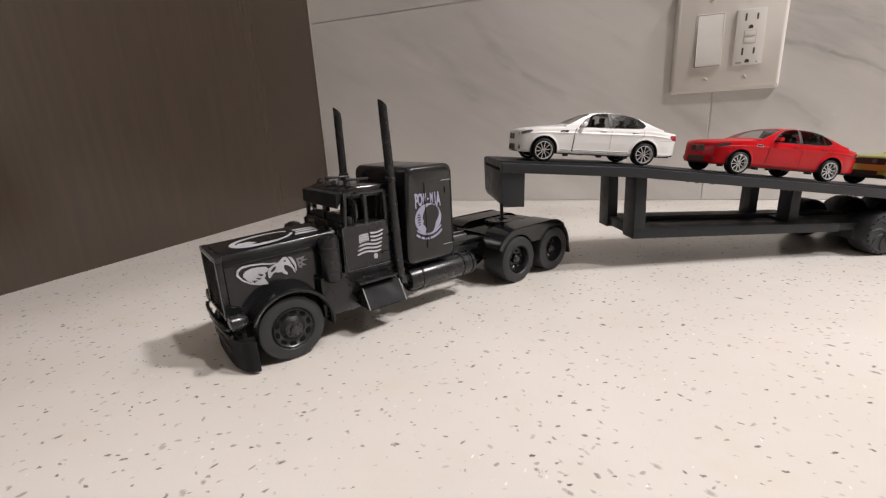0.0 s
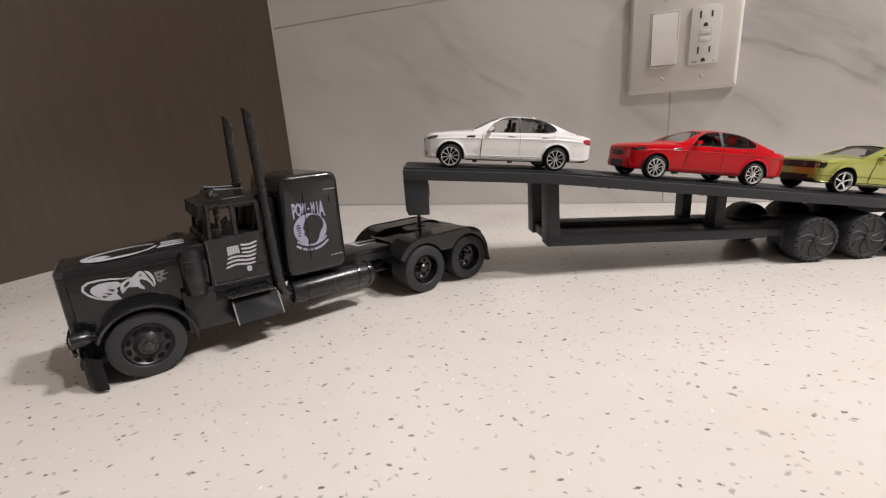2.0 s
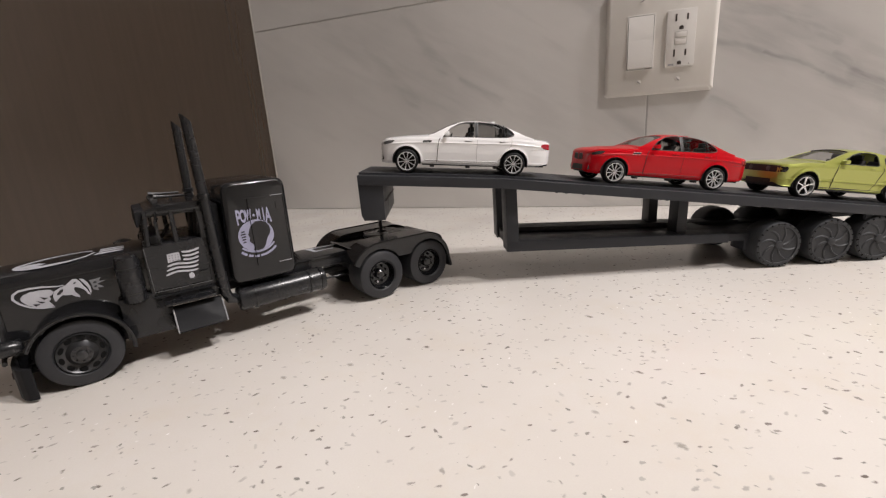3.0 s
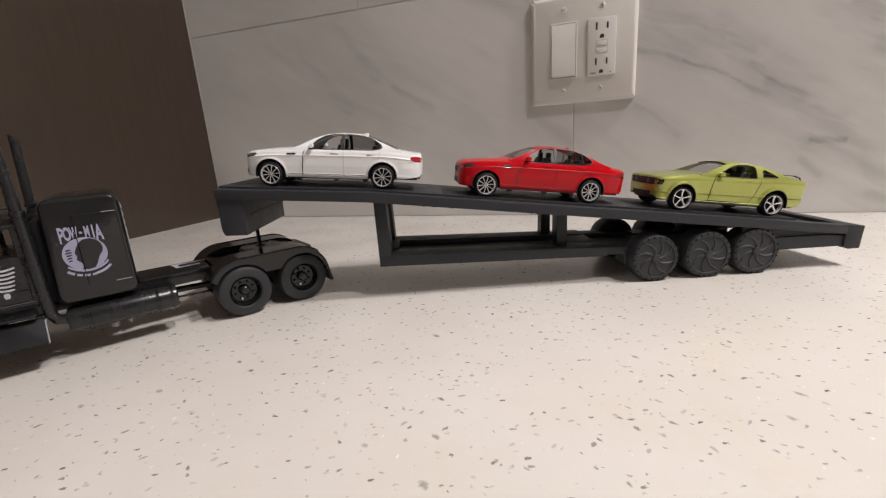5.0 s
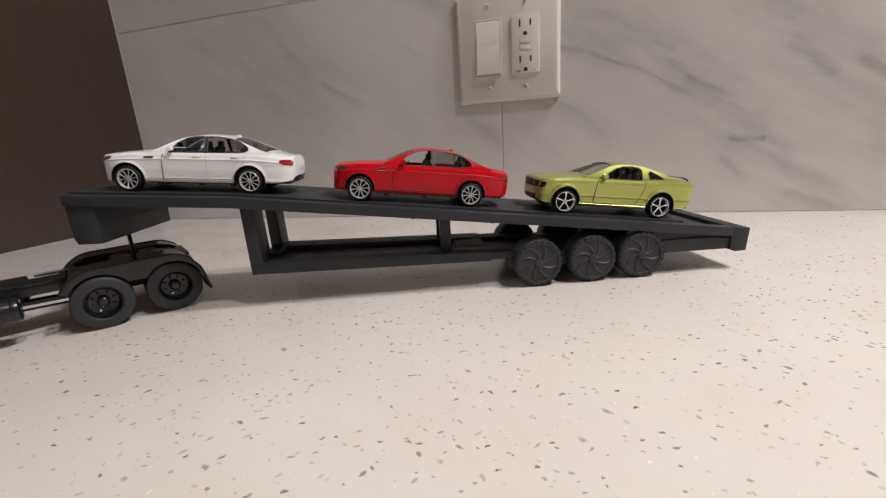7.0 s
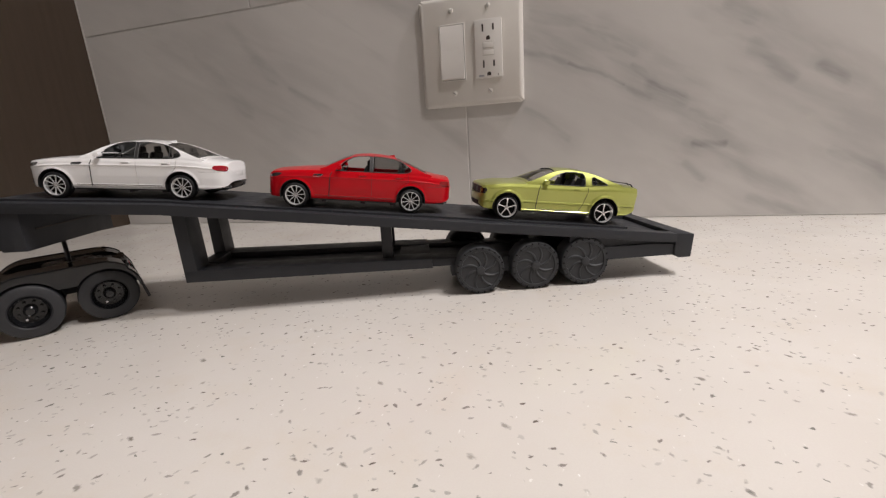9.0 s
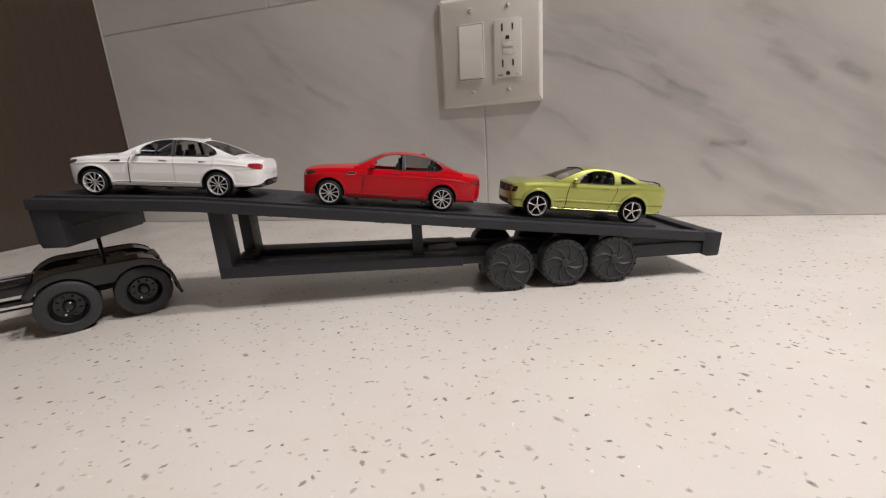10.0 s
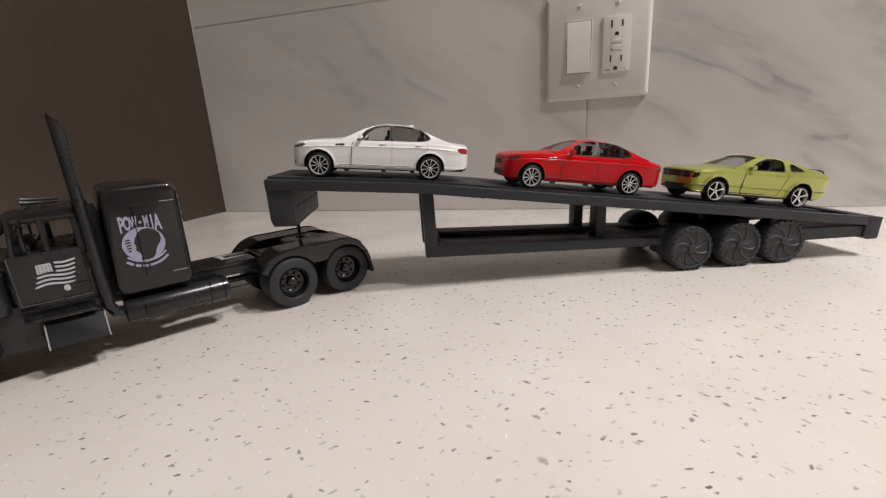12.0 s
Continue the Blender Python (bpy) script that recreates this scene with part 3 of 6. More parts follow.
# ---- toy tractor unit ----
def wheel(parent, name, cx, cz, v0, v1, r, rim, tyre_mat, rim_mat, style, steps=40, inset=0.0):
    """A wheel whose outer face is at v0 (towards the viewer's side when v0 < v1). style: steer, drive, swirl."""
    s = 1 if v1 > v0 else -1
    width = abs(v1 - v0)
    b = 0.0018
    w = part(name, lathe([(rim, b * 0.6), (rim + 0.001, 0.0), (r - b * 1.2, 0.0), (r - b * 0.3, b * 0.5), (r, b * 1.6), (r, width - b * 1.6), (r - b * 0.3, width - b * 0.5), (r - b * 1.2, width), (rim, width)], (0, 0, 0), 1, steps), tyre_mat, parent)
    tmp = w.data
    if s < 0:
        tmp.transform(Matrix.Scale(-1, 4, (0, 1, 0)))
        tmp.flip_normals()
    tmp.transform(Matrix.Translation((cx, v0, cz)))
    at = lambda y: v0 + s * y
    if style == "steer":
        part("rim", lathe([(rim * 1.02, at(0.0012)), (rim * 0.96, at(-0.0002)), (rim * 0.90, at(0.0006)), (rim * 0.62, at(0.0016)), (rim * 0.50, at(0.0002)), (rim * 0.42, at(-0.0012)), (0.0003, at(-0.0016))], (cx, 0, cz), 1, steps, False, False), rim_mat, w, "dark grey steel rim")
        # Rim holes: nearly flush black ovals, shade drawn in colour without openings.
        for k in range(10):
            a = 2 * math.pi * (k + 0.3) / 10
            bm = lathe([(1.0, 0.0), (1.0, 0.001), (0.7, 0.001)], (0, 0, 0), 1, 14, closed=False)
            bm.transform(Matrix.Translation((cx + rim * 0.80 * math.cos(a), min(at(0.0004), at(0.0014)), cz + rim * 0.80 * math.sin(a))) @ Matrix.Rotation(-a, 4, "Y") @ Matrix.Diagonal((rim * 0.10, 1.0, rim * 0.165, 1.0)))
            part("hole", bm, DARKHOLE, w, "black oval for the shade of a rim hole")
        part("hub", lathe([(rim * 0.24, at(-0.001)), (rim * 0.22, at(-0.0030)), (rim * 0.12, at(-0.0036)), (0.0002, at(-0.0036))], (cx, 0, cz), 1, 20, closed=False), rim_mat, w, "grey hub cap")
        for k in range(8):
            a = 2 * math.pi * k / 8
            part("bolt", cyl((cx + rim * 0.34 * math.cos(a), 0, cz + rim * 0.34 * math.sin(a)), rim * 0.045, min(at(-0.0012), at(-0.0022)), max(at(-0.0012), at(-0.0022)), 1, 6), DARKMETAL, w, "wheel bolt")
    elif style == "drive":
        part("rim", lathe([(rim * 1.02, at(0.001)), (rim * 0.95, at(0.0)), (rim * 0.88, at(0.0030)), (rim * 0.80, at(0.0052)), (rim * 0.45, at(0.0058)), (0.0003, at(0.0058))], (cx, 0, cz), 1, steps, False, False), BLACKG, w, "deep dished black rim")
        part("hub", lathe([(rim * 0.36, at(0.0056)), (rim * 0.33, at(0.0030)), (rim * 0.22, at(0.0020)), (0.0002, at(0.0018))], (cx, 0, cz), 1, 20, closed=False), BLACKG, w, "black hub cap")
        for k in range(8):
            a = 2 * math.pi * (k + 0.4) / 8
            # One bolt in eight is silver, a painted glint on the dark rim.
            part("bolt", cyl((cx + rim * 0.58 * math.cos(a), 0, cz + rim * 0.58 * math.sin(a)), rim * 0.08, min(at(0.0036), at(0.0056)), max(at(0.0036), at(0.0056)), 1, 8), BLACKG if k != 5 else SILVER, w, "wheel bolt")
    elif style == "swirl":
        part("rim", lathe([(rim * 1.0, at(0.0012)), (rim * 0.98, at(-0.0002)), (rim * 0.90, at(-0.0002)), (rim * 0.88, at(0.0006)), (rim * 0.22, at(0.0006)), (rim * 0.20, at(-0.0002)), (0.0003, at(-0.0003))], (cx, 0, cz), 1, steps, False, False), rim_mat, w, "printed rim disc")
        part("hub", lathe([(rim * 0.20, at(0.0006)), (rim * 0.19, at(-0.0006)), (rim * 0.12, at(-0.0009)), (0.0002, at(-0.0009))], (cx, 0, cz), 1, 18, closed=False), rim_mat, w, "printed hub boss")
        for k in range(8):
            bm = bmesh.new()
            rows = []
            for i in range(8):
                q = i / 7
                a = 2 * math.pi * k / 8 + 0.62 * q ** 1.3
                rr = rim * (0.17 + 0.74 * q)
                half = 0.0004 + 0.0008 * math.sin(math.pi * min(1.0, q * 0.9 + 0.1)) ** 0.8
                tx, tz = -math.sin(a + 0.35), math.cos(a + 0.35)
                row = []
                for e, deep in ((-1.0, 0.0008), (-0.5, 0.0001), (0.2, -0.0001), (1.0, 0.0007)):
                    row.append(bm.verts.new((cx + rr * math.cos(a) + tx * half * e, at(deep), cz + rr * math.sin(a) + tz * half * e)))
                rows.append(row)
            for p, q in zip(rows, rows[1:]):
                for i in range(3):
                    bm.faces.new((p[i], q[i], q[i + 1], p[i + 1]))
            part("blade", bm, rim_mat, w, "curved turbine blade")
        # Tread notches: black blocks that draw each notch's shade.
        for k in range(22):
            a = 2 * math.pi * k / 22
            bm = box((-0.0007, -0.0005, -0.0005), (0.0007, 0.0003, 0.0005), 0.0002, 1)
            bm.transform(Matrix.Translation((cx + r * 0.925 * math.cos(a), at(0.0001), cz + r * 0.925 * math.sin(a))) @ Matrix.Rotation(-a, 4, "Y"))
            part("lug", bm, DARKHOLE, w, "small black block for the shade of a tread notch")
    return w


VC = 0.032  # middle line of the tractor
# hood sections: place along the truck, half width, lower edge, top, shoulder
HOOD_SECTIONS = ((-0.0262, 0.0186, 0.0285, 0.0605, 0.0028), (-0.0255, 0.0196, 0.0275, 0.0616, 0.0032), (-0.010, 0.0204, 0.030, 0.0623, 0.0038), (0.010, 0.0213, 0.032, 0.0633, 0.0042), (0.0385, 0.0226, 0.032, 0.0646, 0.0046))


def hood_at(u, k):
    """Half width (k=1) or top height (k=3) of the hood at a place along it."""
    return float(np.interp(u, [q[0] for q in HOOD_SECTIONS], [q[k] for q in HOOD_SECTIONS]))


def tractor():
    t = thing("toy_truck", pose(-0.1338, 0.1761, 0, 0, 0, 56), "black toy semi truck with pale decals, parked on the counter", "toy truck")
    mir = lambda v: 2 * VC - v
    # chassis
    for v in (VC - 0.0135, VC + 0.0095):
        part("chassis_rail", box((0.0, v, 0.0275), (0.232, v + 0.004, 0.0345), 0.0006), BLACK, t)
    for u in (0.128, 0.150, 0.228):
        part("cross_member", box((u, VC - 0.0095, 0.027), (u + 0.004, VC + 0.0095, 0.033), 0.0005), BLACK, t)
    part("deck_plate", box((0.1145, VC - 0.015, 0.0346), (0.1565, VC + 0.015, 0.0366), 0.0005), BLACKG, t, "glossy black deck plate behind the sleeper")
    part("drive_shaft", tube([(0.10, VC, 0.022), (0.172, VC, 0.0195)], 0.0022, 12), DARKMETAL, t)
    part("pipe", tube([(0.126, VC - 0.018, 0.0205), (0.160, VC - 0.018, 0.0195)], 0.0008, 8), BLACKG, t, "thin black pipe along the chassis")
    for u in (0.0, 0.173, 0.2155):
        part("axle", tube([(u, 0.008, 0.0179), (u, mir(0.008), 0.0179)], 0.0026, 12), BLACK, t)
    # wheels
    for v0, v1 in ((0.0, 0.0125), (mir(0.0), mir(0.0125))):
        wheel(t, "front_wheel", 0.0, 0.0180, v0, v1, 0.0180, 0.0108, RUBBER, DARKMETAL, "steer")
    for u in (0.173, 0.2155):
        for v0, v1 in ((-0.0055, 0.0165), (mir(-0.0055), mir(0.0165))):
            wheel(t, "rear_wheel", u, 0.0180, v0, v1, 0.0180, 0.0104, RUBBER, BLACKG, "drive")
    # hood: tapers to the nose, rounded shoulders
    bm = bmesh.new()
    secs = []
    for u, hw, z0, z1, sh in HOOD_SECTIONS:
        pts = [(-hw, z0), (-hw, z1 - sh * 2.2), (-hw + sh * 0.15, z1 - sh * 1.1), (-hw + sh * 0.7, z1 - sh * 0.25), (-hw + sh * 1.7, z1), (-hw * 0.4, z1 + 0.0006)]
        full = pts + [(-a, b) for a, b in pts[::-1]]
        secs.append([bm.verts.new((u, VC + a, b)) for a, b in full])
    for a, b in zip(secs, secs[1:]):
        for k in range(len(a) - 1):
            bm.faces.new((a[k], a[k + 1], b[k + 1], b[k]))
    bm.faces.new(secs[0])
    bm.faces.new(secs[-1][::-1])
    hood = part("hood", bm, BLACKG, t, "glossy black long nose hood")
    for sv in (-1, 1):
        pts = [(u, VC + sv * (hood_at(u, 1) - 0.0001), hood_at(u, 3) - 0.0064) for u in (-0.022, -0.010, 0.010, 0.022)]
        part("crease", tube(pts, 0.0003, 6), BLACKG, hood, "raised moulding along the hood side")
    # grille
    fr = bmesh.new()
    add_box(fr, (-0.0290, VC - 0.0190, 0.0575), (-0.0255, VC + 0.0190, 0.0610), 0.0006)
    add_box(fr, (-0.0290, VC - 0.0190, 0.0270), (-0.0255, VC + 0.0190, 0.0290), 0.0006)
    for v in (-0.0190, 0.0170):
        add_box(fr, (-0.0290, VC + v, 0.0290), (-0.0255, VC + v + 0.002, 0.0575), 0.0006)
    gr = part("grille", fr, BLACK, t, "upright black grille with grey edges")
    part("mesh_panel", box((-0.0272, VC - 0.0170, 0.029), (-0.0258, VC + 0.0170, 0.0575)), MATTE, gr)
    for k in range(17):
        v = VC - 0.0160 + k * 0.0020
        part("bar", box((-0.0280, v - 0.0004, 0.0290), (-0.0270, v + 0.0004, 0.0575)), MATTE, gr)
    part("edge", tube([(-0.0291, VC - 0.0188, 0.0280), (-0.0291, VC - 0.0188, 0.0604)], 0.00025, 6), GREYPART, gr, "worn grey edge")
    part("edge", tube([(-0.0291, VC - 0.0188, 0.0606), (-0.0291, VC + 0.0188, 0.0606)], 0.0002, 6), GREYPART, gr, "worn grey edge")
    # fenders over the front wheels, with the flat between fender and hood
    for sv in (-1, 1):
        a, b = (-0.0022, 0.0165) if sv < 0 else (mir(0.0165), mir(-0.0022))
        outer = arc(0.0005, 0.0178, 0.0220, -8, 158, 22)
        inner = arc(0.0005, 0.0178, 0.0206, -8, 158, 22)
        well = arc(0.0005, 0.0178, 0.0210, -8, 188, 22)
        part("wheel_well", prism(well, *sorted((VC + sv * 0.0180, VC + sv * 0.0192)), 1), MATTE, t, "black inner wheel well")
        f = part("fender", prism(strip(outer, inner), a, b, 1), BLACKG, t, "black wheel arch fender")
        lip = [(0.0005 + 0.0218 * math.cos(radians(q)), a if sv < 0 else b, 0.0178 + 0.0218 * math.sin(radians(q))) for q in range(-8, 160, 6)]
        part("lip", tube(lip, 0.0009, 8), BLACKG, f, "rolled fender lip")
        part("inner_panel", prism([(-0.0250, 0.0275)] + arc(0.0005, 0.0178, 0.0220, 154, 20, 16) + [(0.030, 0.034), (0.030, 0.048), (-0.0245, 0.048)], VC + sv * 0.0180 - 0.001, VC + sv * 0.0180 + 0.001, 1), BLACK, f)
        v0 = VC + sv * 0.0275
        pod = [(0.0022, -0.0205), (0.0033, -0.0220), (0.0040, -0.0255), (0.0041, -0.0284), (0.0037, -0.0289), (0.0032, -0.0284)]
        h = part("headlight", lathe(pod, (0, v0, 0.0285), 0, 24, closed=False), BLACK, t, "round black headlight pod")
        part("lens", lathe([(0.0033, -0.0283), (0.0030, -0.0290), (0.0017, -0.0295), (0.0002, -0.0296)], (0, v0, 0.0285), 0, 20, closed=False), CLEARLENS, h, "grey headlight lens")
        part("bracket", box((-0.0262, VC + sv * 0.0215 - 0.005, 0.0265), (-0.0222, VC + sv * 0.0215 + 0.005, 0.0300), 0.0004), BLACK, h)
    # bumper with swept ends
    half = [(-0.0292, 0.0), (-0.0290, 0.012), (-0.0284, 0.020), (-0.0274, 0.0255), (-0.0258, 0.0298), (-0.0234, 0.0328), (-0.0196, 0.0342)]
    back = [(-0.0194, 0.0328), (-0.0224, 0.0313), (-0.0244, 0.0285), (-0.0258, 0.0246), (-0.0267, 0.0192), (-0.0272, 0.0)]
    plan = [(u, VC - v) for u, v in half[::-1]] + [(u, VC + v) for u, v in half[1:]] + [(u, VC + v) for u, v in back] + [(u, VC - v) for u, v in back[-2::-1]]
    bp = part("bumper", prism(plan, 0.0014, 0.0180, 2, 0.0005, 2), MATTE, t, "black wrapped front bumper")
    for z, out in ((0.0205, 0.0016), (0.0250, 0.0024)):
        part("guard_bar", tube([(u - out, VC + v, z) for u, v in [(a, -b) for a, b in half[3:0:-1]] + half[:4]], 0.0011, 8), BLACKG, bp, "thin black guard bar")
    part("slot", box((-0.0296, VC - 0.018, 0.0090), (-0.0284, VC + 0.018, 0.0125), 0.0003), SLOT, bp, "dark slot in the bumper")
    for v in (VC - 0.013, VC + 0.011):
        part("bumper_bracket", box((-0.0275, v, 0.008), (0.002, v + 0.002, 0.027), 0.0004), BLACK, t)
    # cab
    side_z = 0.0665
    bm = bmesh.new()
    add_prism(bm, [(0.0345, 0.030), (0.0720, 0.030), (0.0720, side_z), (0.0375, side_z), (0.0350, 0.0600)], 0.0040, mir(0.0040), 1, 0.0008, 2)
    cab = part("cab", bm, BLACK, t, "black cab with square windows")
    part("roof", prism([(0.0392, 0.0838), (0.0408, 0.0856), (0.048, 0.0874), (0.064, 0.0874), (0.0720, 0.0864), (0.0720, 0.0825), (0.0398, 0.0822)], 0.0055, mir(0.0055), 1, 0.0012, 2), BLACKG, cab, "glossy black roof")
    for sv in (-1, 1):
        v = VC + sv * 0.0268
        for u0, u1, u2, u3 in ((0.0372, 0.0394, 0.0408, 0.0388), (0.0505, 0.0530, 0.0530, 0.0505), (0.0637, 0.0720, 0.0720, 0.0637)):
            part("pillar", prism([(u0, side_z - 0.001), (u1, side_z - 0.001), (u2, 0.0850), (u3, 0.0850)], v - 0.0012, v + 0.0012, 1, 0.0004, 1), BLACK, cab)
        part("rain_strip", box((0.046, v - 0.0016, 0.0832), (0.066, v + 0.0016, 0.0846), 0.0003), BLACKG, cab)
        d0, d1 = (0.0036, 0.0046) if sv < 0 else (mir(0.0046), mir(0.0036))
        door = part("door", prism(rounded([(0.0360, 0.0405), (0.0650, 0.0405), (0.0650, 0.0660), (0.0352, 0.0660)], 0.0015, 3), d0, d1, 1, 0.0003, 1), BLACK, cab, "black cab door with a pale flag decal")
        e = d0 - 0.0001 if sv < 0 else d1 + 0.0001
        part("seam", tube([(0.0356, e, 0.0655), (0.0362, e, 0.0400), (0.0652, e, 0.0400)], 0.00022, 6), GREYPART if sv < 0 else MATTE, door, "thin line along the door edge")
        part("rivet_strip", box((0.0350, min(e, e + sv * 0.0006), 0.0366), (0.0680, max(e, e + sv * 0.0006), 0.0376)), MATTE, cab, "rivet line under the door")
        part("handle", box((0.0595, min(e, e + sv * 0.0009), 0.0462), (0.0640, max(e, e + sv * 0.0009), 0.0474), 0.0003), BLACKG, door)
        part("vent_frame", tube([(0.0435, VC + sv * 0.0265, side_z), (0.0445, VC + sv * 0.0265, 0.0838)], 0.0006, 6), BLACKG, cab, "quarter window bar")
        m0 = VC + sv * 0.0305
        mi = part("mirror", tube([(0.0450, VC + sv * 0.027, 0.0800), (0.0435, m0, 0.0800), (0.0435, m0, 0.0690), (0.0450, VC + sv * 0.027, 0.0685)], 0.0006, 6), BLACKG, t, "black mirror arm")
        part("mirror_head", box((0.0428, m0 - 0.0020, 0.0705), (0.0442, m0 + 0.0020, 0.0790), 0.0005), BLACK, mi)
    # windscreen frame and visor
    for v in (0.0068, VC - 0.0008, mir(0.0068) - 0.0016):
        part("windscreen_post", prism([(0.0368, side_z), (0.0384, side_z), (0.0404, 0.0845), (0.0388, 0.0845)], v, v + 0.0016, 1), BLACK, cab)
    part("windscreen_sill", box((0.0360, 0.0065, 0.0635), (0.0392, mir(0.0065), 0.0680), 0.0006), BLACK, cab)
    part("visor", prism([(0.0350, 0.0766), (0.0360, 0.0764), (0.0400, 0.0832), (0.0402, 0.0850), (0.0356, 0.0846)], 0.0072, mir(0.0072), 1, 0.0003, 1), MATTE, cab, "drop visor over the windscreen")
    # cab inside
    part("dashboard", box((0.0385, 0.008, 0.060), (0.045, mir(0.008), 0.0705), 0.0015), INTERIOR, cab)
    part("steering_wheel", lathe([(0.0048, -0.0005), (0.0056, 0.0), (0.0048, 0.0005)], (0, 0, 0), 2, 20), INTERIOR, cab).data.transform(Matrix.Translation((0.0480, 0.020, 0.0705)) @ Matrix.Rotation(radians(-55), 4, "Y"))
    for v in (0.013, mir(0.013) - 0.014):
        st = part("seat", box((0.052, v, 0.052), (0.064, v + 0.014, 0.062), 0.002), INTERIOR, cab)
        part("backrest", prism([(0.0615, 0.060), (0.0655, 0.060), (0.0680, 0.0800), (0.0648, 0.0800)], v + 0.001, v + 0.013, 1, 0.0012, 2), INTERIOR, st)
    # Back wall and filler are added so the cab windows look dark.
    part("rear_wall", box((0.0690, 0.0062, 0.058), (0.0712, mir(0.0062), 0.084), 0.0006), INTERIOR, cab, "dark back wall of the cab")
    part("headliner", box((0.0405, 0.0068, 0.0812), (0.0700, mir(0.0068), 0.0828), 0.0004), INTERIOR, cab)
    part("bulkhead", prism([(0.0640, 0.0600), (0.0690, 0.0600), (0.0690, 0.0815), (0.0662, 0.0815)], 0.010, mir(0.010), 1, 0.0004, 1), INTERIOR, cab, "dark filler behind the seats")
    # roof marker lamps and horns
    for k in range(5):
        v = VC + (k - 2) * 0.0098
        part("marker_lamp", prism(rounded([(0.0440, 0.0872), (0.0478, 0.0878), (0.0478, 0.0903), (0.0450, 0.0900)], 0.0010, 3), v - 0.0013, v + 0.0013, 1, 0.0004, 1), GREYPART if k % 2 else DARKMETAL, t, "small tarnished roof lamp")
    for v, l in ((0.0155, 0.0), (0.040, 0.001)):
        part("air_horn", tube([(0.0462 - l, v, 0.0912), (0.0485 - l, v, 0.0911), (0.053, v, 0.0908), (0.0610, v, 0.0905)], [0.0016, 0.0010, 0.0007, 0.0008], 12), DARKMETAL, t, "tarnished roof air horn")
        part("horn_stand", box((0.0535, v - 0.0006, 0.0880), (0.0550, v + 0.0006, 0.0908)), DARKMETAL, t)
    # sleeper
    sl = part("sleeper", soft_box([(0.0752, 0.0345), (0.1140, 0.0345), (0.1140, 0.0962), (0.0775, 0.0958)], -0.0008, mir(-0.0008), 0.0062, 0.0030), BLACKG, t, "tall black sleeper box with pale emblem")
    # Added block fills the cab gap with black in place of shade.
    part("cab_gap", box((0.0715, 0.008, 0.036), (0.0760, mir(0.008), 0.084), 0.0008), MATTE, sl, "dark filler in the gap between cab and sleeper")
    for sv in (-1, 1):
        e = -0.0009 if sv < 0 else mir(-0.0009)
        part("hatch_line", tube([(0.0890, e, 0.0855), (0.1115, e, 0.0855)], 0.00022, 6), BLACKG, sl, "thin moulded hatch line")
        part("hatch_line", tube([(0.1115, e, 0.0855), (0.1115, e, 0.0440)], 0.00022, 6), BLACKG, sl, "thin moulded hatch line")
        # Black strip over the emblem draws the shade of the hatch groove.
        part("hatch_line", tube([(0.0905, e + sv * 0.0003, 0.0855), (0.0905, e + sv * 0.0003, 0.0440)], 0.00020, 6), DARKHOLE, sl, "black strip for the shade of the hatch gap across the emblem")
        # Two pale lines paint in glints along the hatch's top and bottom.
        part("hatch_edge", tube([(0.1040, e + sv * 0.0001, 0.0857), (0.1112, e + sv * 0.0001, 0.0857)], 0.00022, 6), WORNGLINT, sl, "pale line painted as a glint on the hatch edge")
        part("hatch_edge", tube([(0.1035, e + sv * 0.0001, 0.0438), (0.1112, e + sv * 0.0001, 0.0438)], 0.00022, 6), WORNGLINT, sl, "pale line painted as a glint on the hatch edge")
        part("latch", box((0.1065, min(e, e + sv * 0.0005), 0.0775), (0.1073, max(e, e + sv * 0.0005), 0.0815)), BLACKG, sl)
    for k in range(6):
        z = 0.086 - k * 0.0048
        part("louver", box((0.1138, VC - 0.028, z), (0.1146, VC + 0.028, z + 0.0014), 0.0003), WORNGLINT, sl, "pale louver slat on the sleeper back")
    # stacks
    for v in (0.0018, mir(0.0018)):
        s = 1 if v < VC else -1
        top, vt = (0.0679, 0.0029) if s > 0 else (0.0702, 0.0664)
        pts = [(top, vt, 0.1322), (0.0690, v + (vt - v) * 0.5, 0.090), (0.0698, v, 0.040), (0.0702, v, 0.0310), (0.0722, v + s * 0.001, 0.0268), (0.0775, v + s * 0.003, 0.0250)]
        bm = tube(pts, [0.0026, 0.0027, 0.0029, 0.0030, 0.0031, 0.0031], 16)
        for w in bm.verts:
            if w.co.z > 0.13:
                w.co.z -= (w.co.x - top) * 0.95
        pipe = part("exhaust_pipe", bm, BLACK, t, "tall black exhaust stack with slanted mouth")
        # The pipe is closed; a black disc paints the shade of its mouth.
        mouth = lathe([(0.0021, 0.0), (0.0021, 0.0002), (0.0001, 0.0002)], (0, 0, 0), 2, 16, closed=False)
        mouth.transform(Matrix.Translation((top, vt, 0.1322)) @ Matrix.Rotation(radians(43.5), 4, "Y") @ Matrix.Diagonal((1.3, 1.0, 1.0, 1.0)))
        part("mouth", mouth, DARKHOLE, pipe, "black disc for the shade in the open mouth")
        part("clamp", lathe([(0.0030, 0.088), (0.0034, 0.0885), (0.0034, 0.0905), (0.0030, 0.091)], (0.0690, v + (vt - v) * 0.5, 0), 2, 16, closed=False), BLACKG, t)
